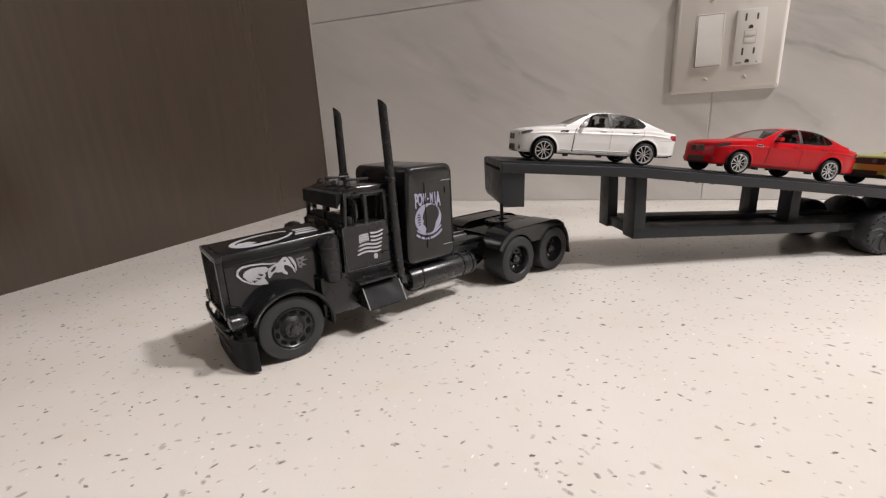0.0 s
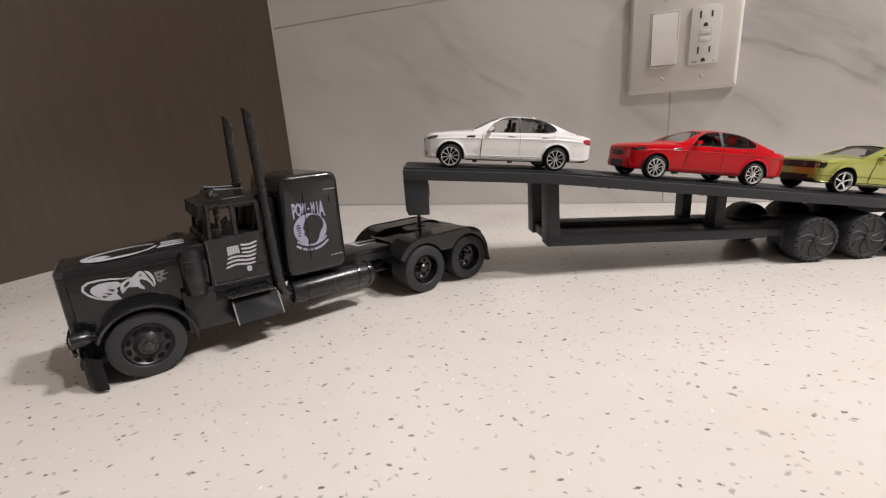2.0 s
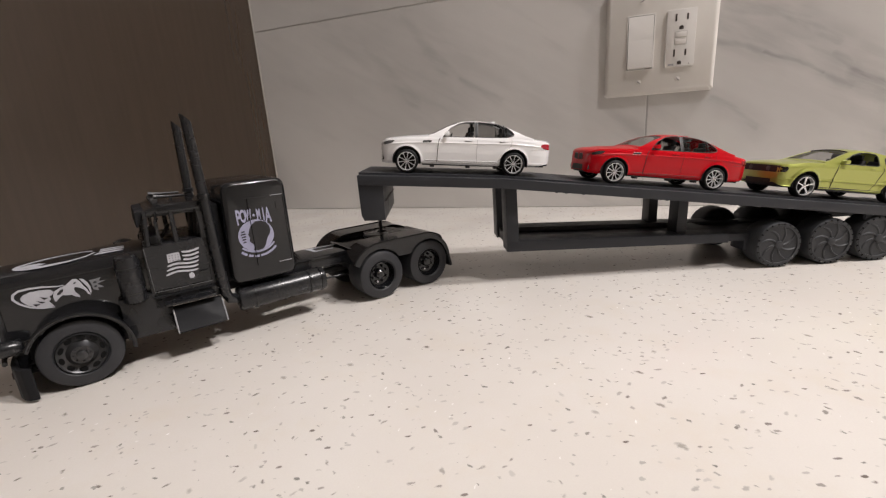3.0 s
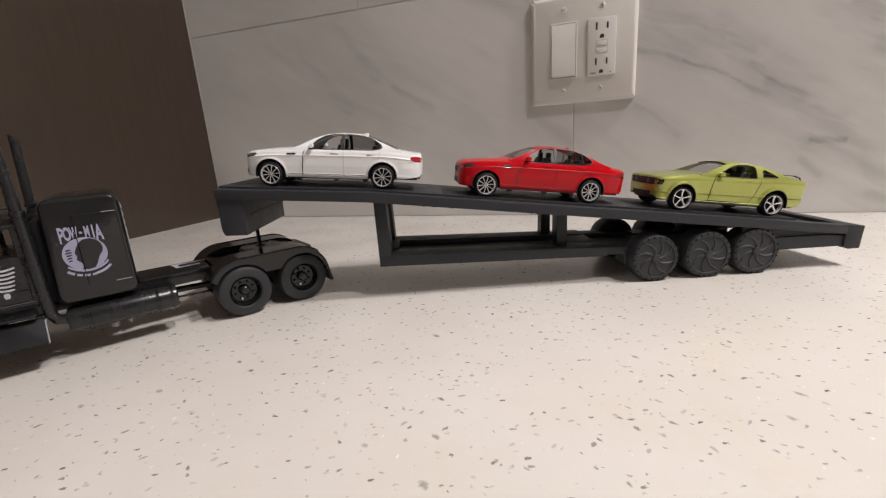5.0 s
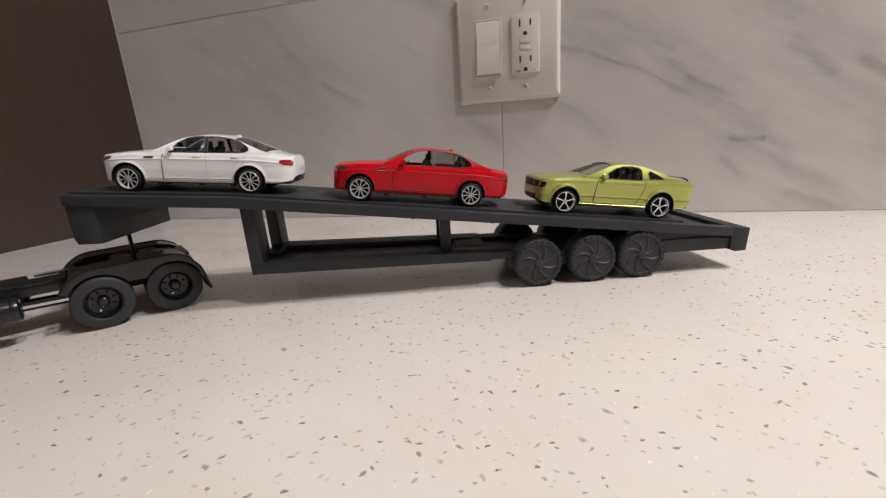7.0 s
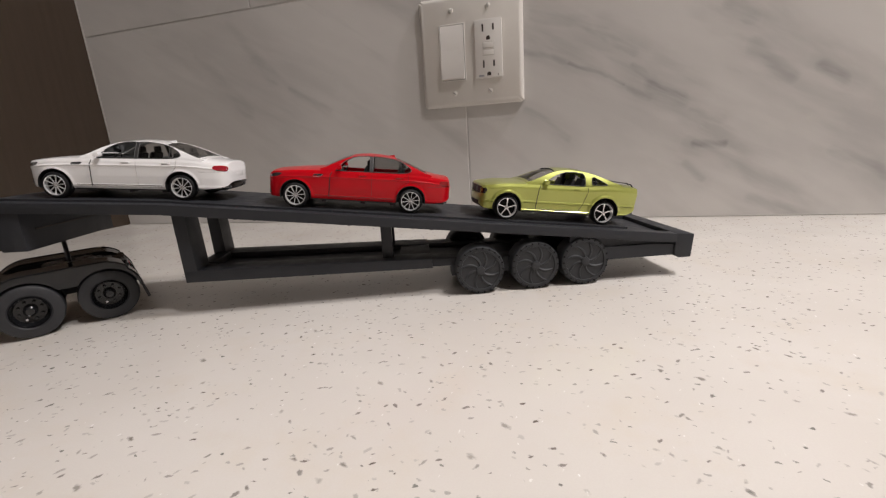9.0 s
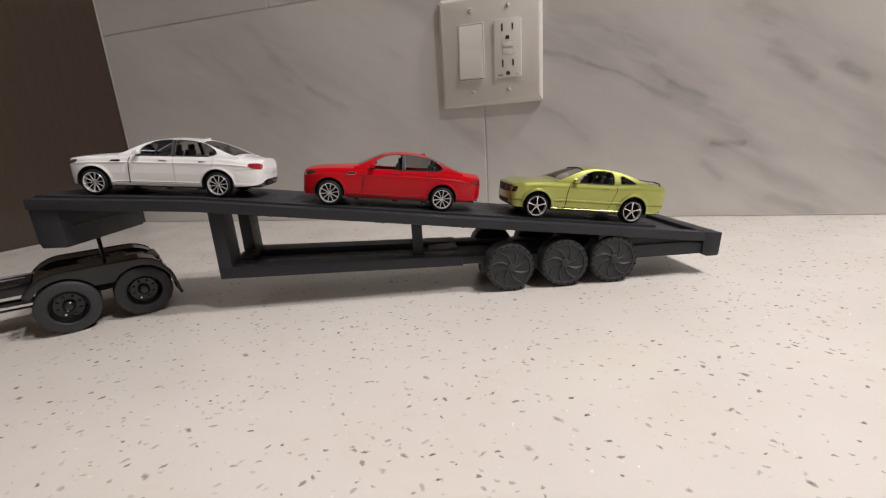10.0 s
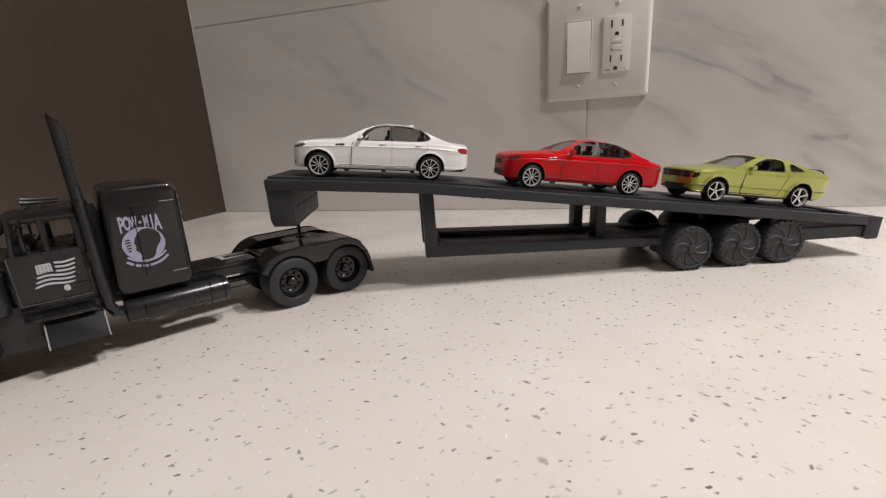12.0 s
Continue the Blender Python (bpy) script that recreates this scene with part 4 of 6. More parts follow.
    # fuel tanks
    for v in (0.0060, mir(0.0060)):
        tk = part("fuel_tank", lathe([(0.0060, 0.0765), (0.0074, 0.0772), (0.0078, 0.0785), (0.0078, 0.1305), (0.0074, 0.1322), (0.0060, 0.1328)], (0, v, 0.0240), 0, 32, closed=False), BLACK, t, "black cylinder tank")
        for u in (0.0865, 0.1215, 0.1295):
            part("band", lathe([(0.0077, u - 0.0008), (0.0083, u - 0.0006), (0.0083, u + 0.0006), (0.0077, u + 0.0008)], (0, v, 0.0240), 0, 32, closed=False), BLACKG, tk)
        part("tank_bracket", box((0.098, min(v, VC), 0.024), (0.102, max(v, VC), 0.028)), BLACK, t)
    # steps
    for sv in (-1, 1):
        def side(v):
            return v if sv < 0 else mir(v)
        bm = bmesh.new()
        prof = [(side(0.0040), 0.0300), (side(0.0000), 0.0300), (side(-0.0075), 0.0172), (side(-0.0065), 0.0165), (side(0.0040), 0.0165)]
        add_prism(bm, prof if sv < 0 else prof[::-1], 0.0425, 0.0672, 0, 0.0004, 1)
        st = part("step_box", bm, MATTE, t, "black side step box with worn edges")
        for u in (0.0423, 0.0674):
            part("edge", tube([(u, side(-0.0003), 0.0292), (u, side(-0.0075), 0.0172)], 0.0004, 6), WORNGLINT, st, "worn pale edge")
        part("tread", box((0.0395, min(side(-0.0035), side(0.004)), 0.0325), (0.0650, max(side(-0.0035), side(0.004)), 0.0338), 0.0003), BLACK, st, "upper step tread")
        # air cleaner canister on the cowl
        ac = part("air_cleaner", lathe([(0.0040, 0.0370), (0.0054, 0.0380), (0.0056, 0.0400), (0.0056, 0.0600), (0.0048, 0.0628), (0.0020, 0.0640)], (0.0270, side(0.0045), 0), 2, 24, closed=False), BLACK, t, "black round air cleaner")
        for z in (0.0430, 0.0500, 0.0570):
            part("band", lathe([(0.0055, z - 0.0004), (0.0059, z - 0.0003), (0.0059, z + 0.0003), (0.0055, z + 0.0004)], (0.0270, side(0.0045), 0), 2, 24, closed=False), BLACKG, ac)
        part("cowl_panel", box((0.0195, min(side(0.004), side(0.012)), 0.0165), (0.0430, max(side(0.004), side(0.012)), 0.0400), 0.0006), BLACK, t, "panel below the air cleaner")
        # rear fender: flat top over both wheels
        a, b = min(side(-0.0042), side(0.0175)), max(side(-0.0042), side(0.0175))
        out = arc(0.173, 0.0185, 0.0236, 152, 92, 12) + arc(0.2140, 0.0190, 0.0232, 88, 50, 6) + arc(0.2150, 0.0190, 0.0212, 46, 2, 7)
        inn = arc(0.173, 0.0185, 0.0222, 152, 92, 12) + arc(0.2140, 0.0190, 0.0218, 88, 50, 6) + arc(0.2150, 0.0190, 0.0199, 46, 2, 7)
        rf = part("rear_fender", prism(strip(out, inn), a, b, 1), BLACKG, t, "glossy black fender over the rear wheels")
        part("lip", tube([(p[0], side(-0.0042), p[1]) for p in out], 0.0006, 6), BLACKG, rf, "rolled fender edge")
        arches = arc(0.173, 0.0180, 0.0194, 151, 34, 18) + arc(0.2155, 0.0180, 0.0190, 146, 6, 16)
        y0, y1 = sorted((side(-0.0040), side(-0.0028)))
        part("skirt", prism(out[::-1] + arches, y0, y1, 1), BLACKG, rf, "black side skirt with two wheel arches")
        part("inner_cheek", prism(inn, *sorted((side(0.0158), side(0.0174))), 1), MATTE, rf, "black plate on the fender inside")
        part("mud_flap", prism([(0.2350, 0.0215), (0.2366, 0.0215), (0.2392, 0.0105), (0.2372, 0.0098)], a, b, 1, 0.0002, 1), RUBBER, rf, "short black mud flap")
    # fifth wheel
    part("rear_body", box((0.1575, VC - 0.0192, 0.0205), (0.2310, VC + 0.0192, 0.0352), 0.001), MATTE, t, "black body between the rear wheels")
    part("rear_deck", prism(rounded([(0.158, VC - 0.0205), (0.231, VC - 0.0205), (0.231, VC + 0.0205), (0.158, VC + 0.0205)], 0.004, 4), 0.0345, 0.0378, 2, 0.0006, 2), BLACKG, t, "glossy black deck between the rear fenders")
    fw = part("fifth_wheel", lathe([(0.0150, 0.0379), (0.0158, 0.0388), (0.0158, 0.0405), (0.0150, 0.0413), (0.0040, 0.0413), (0.0038, 0.0390)], (0.1976, VC + 0.003, 0), 2, 36, closed=False), BLACK, t, "round black coupling plate")
    part("ramp", prism([(0.2095, 0.0378), (0.2230, 0.0378), (0.2230, 0.0388), (0.2095, 0.0410)], VC - 0.010, VC + 0.010, 1, 0.0004, 1), BLACK, fw)
    for v in (VC - 0.018, VC + 0.014):
        part("tail_lamp", box((0.231, v, 0.0265), (0.2335, v + 0.004, 0.0305), 0.0004), REDLENS, t, "small red tail lamp")
    return t, hood, sl


TRACTOR, HOOD, SLEEPER = tractor()


# ---- toy trailer ----
TRAILER_POSE = pose(-0.0534, 0.3602, 0, 0, 0, 20.5)
NEAR, FAR = -0.0440, 0.0440


def deck_z(u):
    """Height of the deck's side rails along the trailer."""
    for (u0, z0), (u1, z1) in (((-0.010, 0.0913), (0.096, 0.0817)), ((0.096, 0.0817), (0.4646, 0.0309))):
        if u <= u1:
            return z0 + (z1 - z0) * (u - u0) / (u1 - u0)
    return 0.0309


def trailer():
    t = thing("toy_trailer", TRAILER_POSE, "black painted toy car trailer with sloping deck behind the truck", "toy trailer")
    us = (-0.0075, 0.096, 0.452)
    for v0, v1 in ((NEAR, NEAR + 0.009), (FAR - 0.009, FAR)):
        o = [(u, deck_z(u)) for u in us] + [(u, deck_z(u) - 0.0068) for u in us[::-1]]
        part("side_rail", prism(o, v0, v1, 1, 0.0005, 2), TRAILER, t, "black side rail with rough worn paint")
    drips = random.Random(5)
    for k in range(13):
        u = drips.uniform(0.108, 0.275)
        r = drips.uniform(0.0003, 0.0010)
        bm = bmesh.new()
        bmesh.ops.create_icosphere(bm, subdivisions=1, radius=r, matrix=Matrix.Translation((u, NEAR + 0.0012 + drips.uniform(0, 0.001), deck_z(u) - 0.0068)) @ Matrix.Diagonal((1.8, 0.9, 0.8, 1.0)))
        part("paint_drip", bm, TRAILER, t, "dried paint blob under the rail edge")
    # deck boards between the rails
    lift = 0.0014
    seams = (-0.0075, 0.0455, 0.096, 0.150, 0.205, 0.260, 0.315, 0.370, 0.418)
    for a, b in zip(seams, seams[1:]):
        o = [(a + 0.0001, deck_z(a) + lift), (b - 0.0001, deck_z(b) + lift), (b - 0.0001, deck_z(b) - 0.004), (a + 0.0001, deck_z(a) - 0.004)]
        bm = prism(o, NEAR + 0.0085, FAR - 0.0085, 1)
        for v in bm.verts:
            if v.co.z > deck_z(v.co.x) and abs(v.co.y) > 0.03:
                v.co.y *= 0.99
        part("deck_board", bm, TRAILER, t)
    o = [(0.418, deck_z(0.418) - 0.003), (0.454, deck_z(0.454) - 0.003), (0.454, deck_z(0.454) - 0.0055), (0.418, deck_z(0.418) - 0.0055)]
    part("tail_board", prism(o, NEAR + 0.008, FAR - 0.008, 1), TRAILER, t, "recessed board at the tail")
    part("end_bar", prism([(0.4510, 0.0330), (0.4646, 0.0316), (0.4630, 0.0142), (0.4540, 0.0142), (0.4500, 0.0165)], NEAR, FAR, 1, 0.0006, 2), TRAILER, t, "thick cross bar at the tail")
    for v0, v1 in ((NEAR + 0.0015, NEAR + 0.0075), (FAR - 0.0075, FAR - 0.0015)):
        part("tail_brace", prism([(0.372, 0.0272), (0.372, 0.0175), (0.451, 0.0165), (0.451, 0.0250), (0.435, 0.0262)], v0, v1, 1, 0.0004, 1), TRAILER, t)
        part("tail_web", prism([(0.372, 0.0380), (0.372, 0.0260), (0.452, 0.0200), (0.452, 0.0268)], v0 + 0.0018, v1 - 0.0018, 1), TRAILER, t)
    # gooseneck block and the threaded pin
    part("gooseneck", prism([(-0.0078, 0.0850), (0.0100, 0.0840), (0.0095, 0.0575), (-0.0058, 0.0580), (-0.0075, 0.062)], NEAR + 0.002, FAR - 0.002, 1, 0.0005, 2), TRAILER, t, "solid black gooseneck block across the front")
    part("groove", box((0.0098, NEAR + 0.012, 0.0702), (0.0105, FAR - 0.003, 0.0710)), SLOT, t, "scored line on the block's back")
    pin = [(0.0012 + (0.0005 if k % 2 else 0.0), 0.0410 + k * 0.0007) for k in range(26)]
    part("kingpin", lathe([(0.0014, 0.0405)] + pin + [(0.0014, 0.0595)], (0, 0, 0), 2, 14, closed=False), DARKMETAL, t, "dark threaded bolt")
    # lower frame
    for v0, v1 in ((-0.0356, -0.0168), (0.0134, 0.0315)):
        part("front_post", prism([(0.0985, 0.0740), (0.1070, 0.0732), (0.1082, 0.0300), (0.0990, 0.0248)], v0, v1, 1, 0.0005, 2), TRAILER, t)
        part("lower_rail", prism([(0.0990, 0.0252), (0.2712, 0.0203), (0.2712, 0.0272), (0.0990, 0.0338)], v0, v1, 1, 0.0005, 2), TRAILER, t)
        part("lower_rail", prism([(0.2690, 0.0215), (0.3150, 0.0195), (0.3150, 0.0255), (0.2690, 0.0268)], v0 + 0.002, v1 - 0.002, 1, 0.0004, 2), TRAILER, t)
        part("rear_post", prism([(0.2357, 0.0588), (0.2434, 0.0578), (0.2432, 0.0250), (0.2352, 0.0250)], *((-0.0255, -0.0125) if v0 < 0 else (0.019, 0.0312)), 1, 0.0004, 2), TRAILER, t)
        part("axle_beam", box((0.285, v0 + 0.002, 0.0125), (0.402, v1 - 0.002, 0.0240), 0.0006), TRAILER, t)
    part("bottom_plate", prism([(0.1090, 0.0262), (0.2700, 0.0212), (0.2700, 0.0240), (0.1090, 0.0292)], -0.0169, 0.0135, 1), TRAILER, t, "black floor between the lower rails")
    part("cross_bar", box((0.1005, -0.0169, 0.0265), (0.1120, 0.0135, 0.0345), 0.0005), TRAILER, t)
    part("bottom_plate", prism([(0.2713, 0.0208), (0.3990, 0.0178), (0.3990, 0.0205), (0.2713, 0.0236)], -0.0330, 0.0225, 1), TRAILER, t, "black floor over the axles")
    part("cross_bar", box((0.2480, -0.0169, 0.0200), (0.2712, 0.0135, 0.0268), 0.0005), TRAILER, t)
    for u in (0.3050, 0.3455, 0.3825):
        part("axle", tube([(u, NEAR + 0.006, 0.0178), (u, FAR - 0.006, 0.0178)], 0.0028, 12), TRAILER, t)
        for v0, v1 in ((NEAR + 0.0005, NEAR + 0.0180), (FAR - 0.0005, FAR - 0.0180)):
            wheel(t, "wheel", u, 0.0178, v0, v1, 0.0178, 0.0158, PRINTED, PRINTED, "swirl")
    return t


trailer()


# ---- toy cars ----
def smooth(table):
    """A smooth curve through (x, value) pairs that never overshoots."""
    xs, ys = [p[0] for p in table], [p[1] for p in table]
    d = [(ys[k + 1] - ys[k]) / (xs[k + 1] - xs[k]) for k in range(len(xs) - 1)]
    m = [d[0]] + [0.0 if a * b <= 0 else 2 * a * b / (a + b) for a, b in zip(d, d[1:])] + [d[-1]]

    def value(x):
        if x <= xs[0]:
            return ys[0]
        if x >= xs[-1]:
            return ys[-1]
        k = max(i for i in range(len(xs) - 1) if xs[i] <= x)
        h = xs[k + 1] - xs[k]
        s = (x - xs[k]) / h
        return (2 * s**3 - 3 * s * s + 1) * ys[k] + (s**3 - 2 * s * s + s) * h * m[k] + (3 * s * s - 2 * s**3) * ys[k + 1] + (s**3 - s * s) * h * m[k + 1]
    return value


def within(p, poly):
    x, y = p
    hit = False
    for k in range(len(poly)):
        (x0, y0), (x1, y1) = poly[k], poly[k - 1]
        if (y0 > y) != (y1 > y) and x < (x1 - x0) * (y - y0) / (y1 - y0) + x0:
            hit = not hit
    return hit


def quads(grid_faces, scale, thick=0.0):
    """A bmesh from quads given by their corner places."""
    bm = bmesh.new()
    seen = {}
    for corners in grid_faces:
        vs = []
        for c in corners:
            key = (round(c[0], 2), round(c[1], 2), round(c[2], 2))
            if key not in seen:
                seen[key] = bm.verts.new((c[0] * scale, c[1] * scale, c[2] * scale))
            if not vs or (seen[key] not in vs):
                vs.append(seen[key])
        if len(vs) > 2:
            try:
                bm.faces.new(vs)
            except ValueError:
                pass
    return bm


SEDAN = dict(
    wb=2964, wheel=322, rim=250, arch=384, archz=283, track=945,
    width=((-725, 400), (-716, 520), (-687, 635), (-627, 735), (-503, 828), (-300, 898), (0, 930), (600, 925), (1500, 930), (2500, 938), (3000, 948), (3400, 930), (3700, 872), (3860, 812), (3960, 735), (4020, 640), (4050, 540), (4062, 430)),
    shoulder=((-725, 632), (-705, 712), (-659, 772), (-534, 834), (-300, 866), (0, 900), (500, 925), (1000, 935), (2000, 945), (2900, 955), (3400, 925), (3749, 880), (3975, 852), (4010, 835), (4024, 760), (4052, 690), (4062, 640)),
    centre=((-725, 672), (-710, 757), (-666, 817), (-534, 879), (-300, 912), (0, 950), (400, 985), (640, 1005), (3120, 1052), (3487, 995), (3792, 950), (3960, 932), (4000, 924), (4014, 890), (4024, 780), (4052, 700), (4062, 660)),
    bottom=((-725, 235), (-690, 195), (-456, 185), (500, 190), (1500, 195), (2500, 195), (3487, 215), (3836, 255), (3980, 300), (4062, 400)),
    roof=((600, 1000), (700, 1046), (900, 1150), (1150, 1272), (1400, 1362), (1650, 1404), (1900, 1419), (2200, 1408), (2500, 1366), (2750, 1290), (3000, 1190), (3250, 1086), (3450, 1008), (3500, 992)),
    pillar=(1862, 1950, 1360), cabin=(600, 3500), yroof=590, ybelt=835,
    screen=(690, 1400), rear=(2530, 3380),
    side=((0.0, 0.90), (0.10, 0.945), (0.17, 0.953), (0.19, 0.948), (0.45, 0.972), (0.74, 0.982), (0.80, 0.999), (0.83, 0.984), (0.92, 0.972), (1.0, 0.945)),
    flare=(18, 28), crown=3.0,
    windows=(
        ("front_window", [(985, 942), (1872, 955), (1862, 1358), (1640, 1350), (1420, 1300), (1200, 1178)], True),
        ("rear_window", [(1945, 958), (2700, 972), (2890, 1000), (2960, 1045), (2915, 1125), (2745, 1236), (2510, 1316), (2250, 1352), (1940, 1360)], False),
    ),
    doors=([(830, 260), (1925, 250), (1925, 1100), (1000, 1100), (860, 800)], [(1925, 250), (2480, 250), (2700, 560), (2870, 760), (2900, 1100), (1925, 1100)]),
    head=rounded([(-712, 654), (-555, 694), (-410, 730), (-326, 799), (-385, 814), (-521, 794), (-670, 736)], 30, 4),
    tail=rounded([(3700, 755), (3810, 685), (4015, 668), (4022, 800), (3920, 832), (3735, 822)], 50, 5),
)
COUPE = dict(
    wb=2720, wheel=324, rim=262, arch=388, archz=296, track=925,
    width=((-705, 650), (-690, 710), (-640, 790), (-535, 862), (-300, 915), (0, 925), (500, 898), (1300, 898), (2100, 915), (2600, 940), (3000, 935), (3366, 900), (3595, 845), (3677, 790), (3700, 700)),
    shoulder=((-705, 760), (-690, 792), (-640, 815), (-520, 838), (-300, 872), (0, 905), (500, 918), (1300, 925), (2000, 935), (2500, 975), (2900, 1000), (3366, 985), (3641, 960), (3700, 900)),
    centre=((-705, 785), (-690, 822), (-640, 848), (-481, 882), (0, 940), (400, 972), (600, 985), (2880, 1060), (3183, 1050), (3503, 1040), (3641, 1020), (3700, 930)),
    bottom=((-705, 300), (-640, 240), (-500, 210), (500, 195), (1500, 200), (2500, 200), (3275, 220), (3549, 290), (3700, 380)),
    roof=((500, 985), (650, 1050), (850, 1140), (1100, 1250), (1300, 1325), (1500, 1366), (1750, 1384), (2000, 1376), (2300, 1335), (2600, 1260), (2900, 1160), (3120, 1080), (3200, 1052)),
    pillar=(0, 0, 0), cabin=(500, 3200), yroof=580, ybelt=805,
    screen=(580, 1330), rear=(2300, 3080),
    side=((0.0, 0.915), (0.09, 0.955), (0.12, 0.930), (0.33, 0.938), (0.358, 0.960), (0.385, 0.960), (0.42, 0.944), (0.70, 0.982), (0.84, 1.0), (0.90, 0.985), (1.0, 0.945)),
    flare=(50, 46), crown=4.0,
    windows=(
        ("front_window", [(940, 945), (2150, 955), (2150, 1200), (2105, 1268), (1880, 1300), (1600, 1284), (1370, 1205), (1150, 1080)], True),
        ("quarter_window", [(2335, 1000), (2790, 1012), (2670, 1085), (2400, 1205), (2335, 1165)], False),
    ),
    doors=([(800, 270), (2000, 265), (2110, 480), (2190, 800), (2215, 1100), (960, 1100), (830, 800)],),
    head=rounded([(-688, 600), (-600, 600), (-560, 690), (-580, 762), (-688, 752)], 20, 3),
    tail=None,
)


def car_body(t, spec, paint, s, tail_mat, head_mat, seam, two_tone=None):
    """Shell, doors, glass and lamps of a toy car, from its curves."""
    W, S, C, B, R = (smooth(spec[k]) for k in ("width", "shoulder", "centre", "bottom", "roof"))
    xs = list(np.linspace(spec["width"][0][0], spec["width"][-1][0], 260))
    for xa in (0, spec["wb"]):
        xs += [xa + q * (spec["arch"] + d) for q in (-1, 1) for d in (0.0, 0.6)]
        xs += [xa + spec["arch"] * math.cos(radians(a)) for a in range(6, 180, 8)]
    xs = sorted(xs)
    a0, a1 = spec["cabin"]

    def low(x):
        z = B(x)
        for xa in (0, spec["wb"]):
            d = abs(x - xa)
            if d <= spec["arch"]:
                z = max(z, spec["archz"] + math.sqrt(spec["arch"] ** 2 - d * d))
        return z

    profile = spec["side"]
    bulge, reach = spec["flare"]

    def side_y(x, z):
        h = max(0.0, min(1.0, (z - 170) / (S(x) - 170)))
        k = max(i for i in range(len(profile) - 1) if profile[i][0] <= h or i == 0)
        (h0, g0), (h1, g1) = profile[k], profile[k + 1]
        g = g0 + (g1 - g0) * (h - h0) / (h1 - h0)
        # rolled lips round the wheels
        flare = 0.0
        for xa in (0, spec["wb"]):
            d = math.hypot(x - xa, z - spec["archz"]) - spec["arch"]
            flare += math.exp(-(max(0.0, d - 14) / reach) ** 2) if d > -2 else 1.0
        fade = max(0.0, min(1.0, (z - 215) / 170))
        return W(x) * g + bulge * min(1.0, flare) * fade

    hs = sorted(set([round(k / 34, 4) for k in range(35)] + [p[0] for p in profile]))
    J, K = len(hs) - 1, 9
    cols = []
    for x in xs:
        zs = S(x)
        zb = min(low(x), zs - 20)
        zz = [max(zb, 170 + (zs - 170) * h) for h in hs]
        col = [(x, side_y(x, z), z) for z in zz]
        ys, zc = col[-1][1], C(x)
        for k in range(1, K + 1):
            y = ys * (1 - k / K)
            col.append((x, y, zs + (zc - zs) * (1 - (y / ys) ** spec["crown"])))
        cols.append(col)
    flip = lambda f: [(c[0], -c[1], c[2]) for c in f][::-1]
    shells = {}
    for p, q in zip(cols, cols[1:]):
        if q[0][0] - p[0][0] < 1e-4:
            continue
        for j in range(J + K):
            f = (p[j], q[j], q[j + 1], p[j + 1])
            cx, cz = sum(c[0] for c in f) / 4, sum(c[2] for c in f) / 4
            if j >= J and a0 + 20 < cx < a1 - 20:
                continue
            key = "body"
            if j < J:
                for n, d in enumerate(spec["doors"]):
                    if within((cx, cz), d):
                        key = ("door", n)
            shells.setdefault(key, []).append(f)
    caps = []
    for col in (cols[0], cols[-1]):
        for j in range(J + K):
            a, b = col[j], col[j + 1]
            caps.append((a, b, (b[0], 0.0, b[2]), (a[0], 0.0, a[2])))
    allbody = shells["body"] + caps

    def patch(name, outline, material, label, lift):
        """A lens that follows the body side inside an outline."""
        cx, cz = sum(p[0] for p in outline) / len(outline), sum(p[1] for p in outline) / len(outline)
        for sv in (1, -1):
            bm = bmesh.new()
            rings = []
            for f in (1.0, 0.97, 0.66, 0.33):
                rings.append([])
                for px, pz in outline:
                    x, z = cx + (px - cx) * f, cz + (pz - cz) * f
                    x = min(max(x, spec["width"][0][0] + 4), spec["width"][-1][0] - 4)
                    z = min(z, S(x) - 4)
                    rings[-1].append(bm.verts.new((x * s, sv * (side_y(x, z) + (lift if f < 1 else -3)) * s, z * s)))
            for p, q in zip(rings, rings[1:]):
                for k in range(len(p)):
                    bm.faces.new((p[k], p[(k + 1) % len(p)], q[(k + 1) % len(p)], q[k]))
            bm.faces.new(rings[-1])
            part(name, bm, material, t, label)

    patch("headlight", spec["head"], head_mat, "smoked headlamp", 5)
    if spec["tail"]:
        patch("tail_light", spec["tail"], tail_mat, "red tail lamp", 6)
    body = part("body", quads(allbody + [flip(f) for f in allbody], s), paint, t)
    for key, fs in shells.items():
        if key == "body":
            continue
        for sv in (1, -1):
            use = [f if sv > 0 else flip(f) for f in fs]
            if isinstance(key, tuple):
                part("door", quads(use, s), paint, t)
            else:
                grow = [[(c[0] + (3 if c[0] > 1500 else -3), c[1] + (3 if c[1] > 0 else -3), c[2]) for c in f] for f in use]
                part(key, quads(grow, s), tail_mat if key == "tail_light" else head_mat, t, "red tail lamp" if key == "tail_light" and tail_mat is REDLENS else "")
    # Seams are raised strips; the gap's shade is in their colour.
    for d in spec["doors"]:
        for sv in (1, -1):
            runs, pts = [], []
            loop = d + [d[0]]
            for (x0, z0), (x1, z1) in zip(loop, loop[1:]):
                for k in range(9):
                    x, z = x0 + (x1 - x0) * k / 8, z0 + (z1 - z0) * k / 8
                    if z <= S(x) - 4 and z >= low(x) + 4:
                        p = (x * s, sv * (side_y(x, z) + 2.0) * s, z * s)
                        if not pts or (Vector(p) - Vector(pts[-1])).length > 1e-6:
                            pts.append(p)
                    elif pts:
                        runs.append(pts)
                        pts = []
            runs.append(pts)
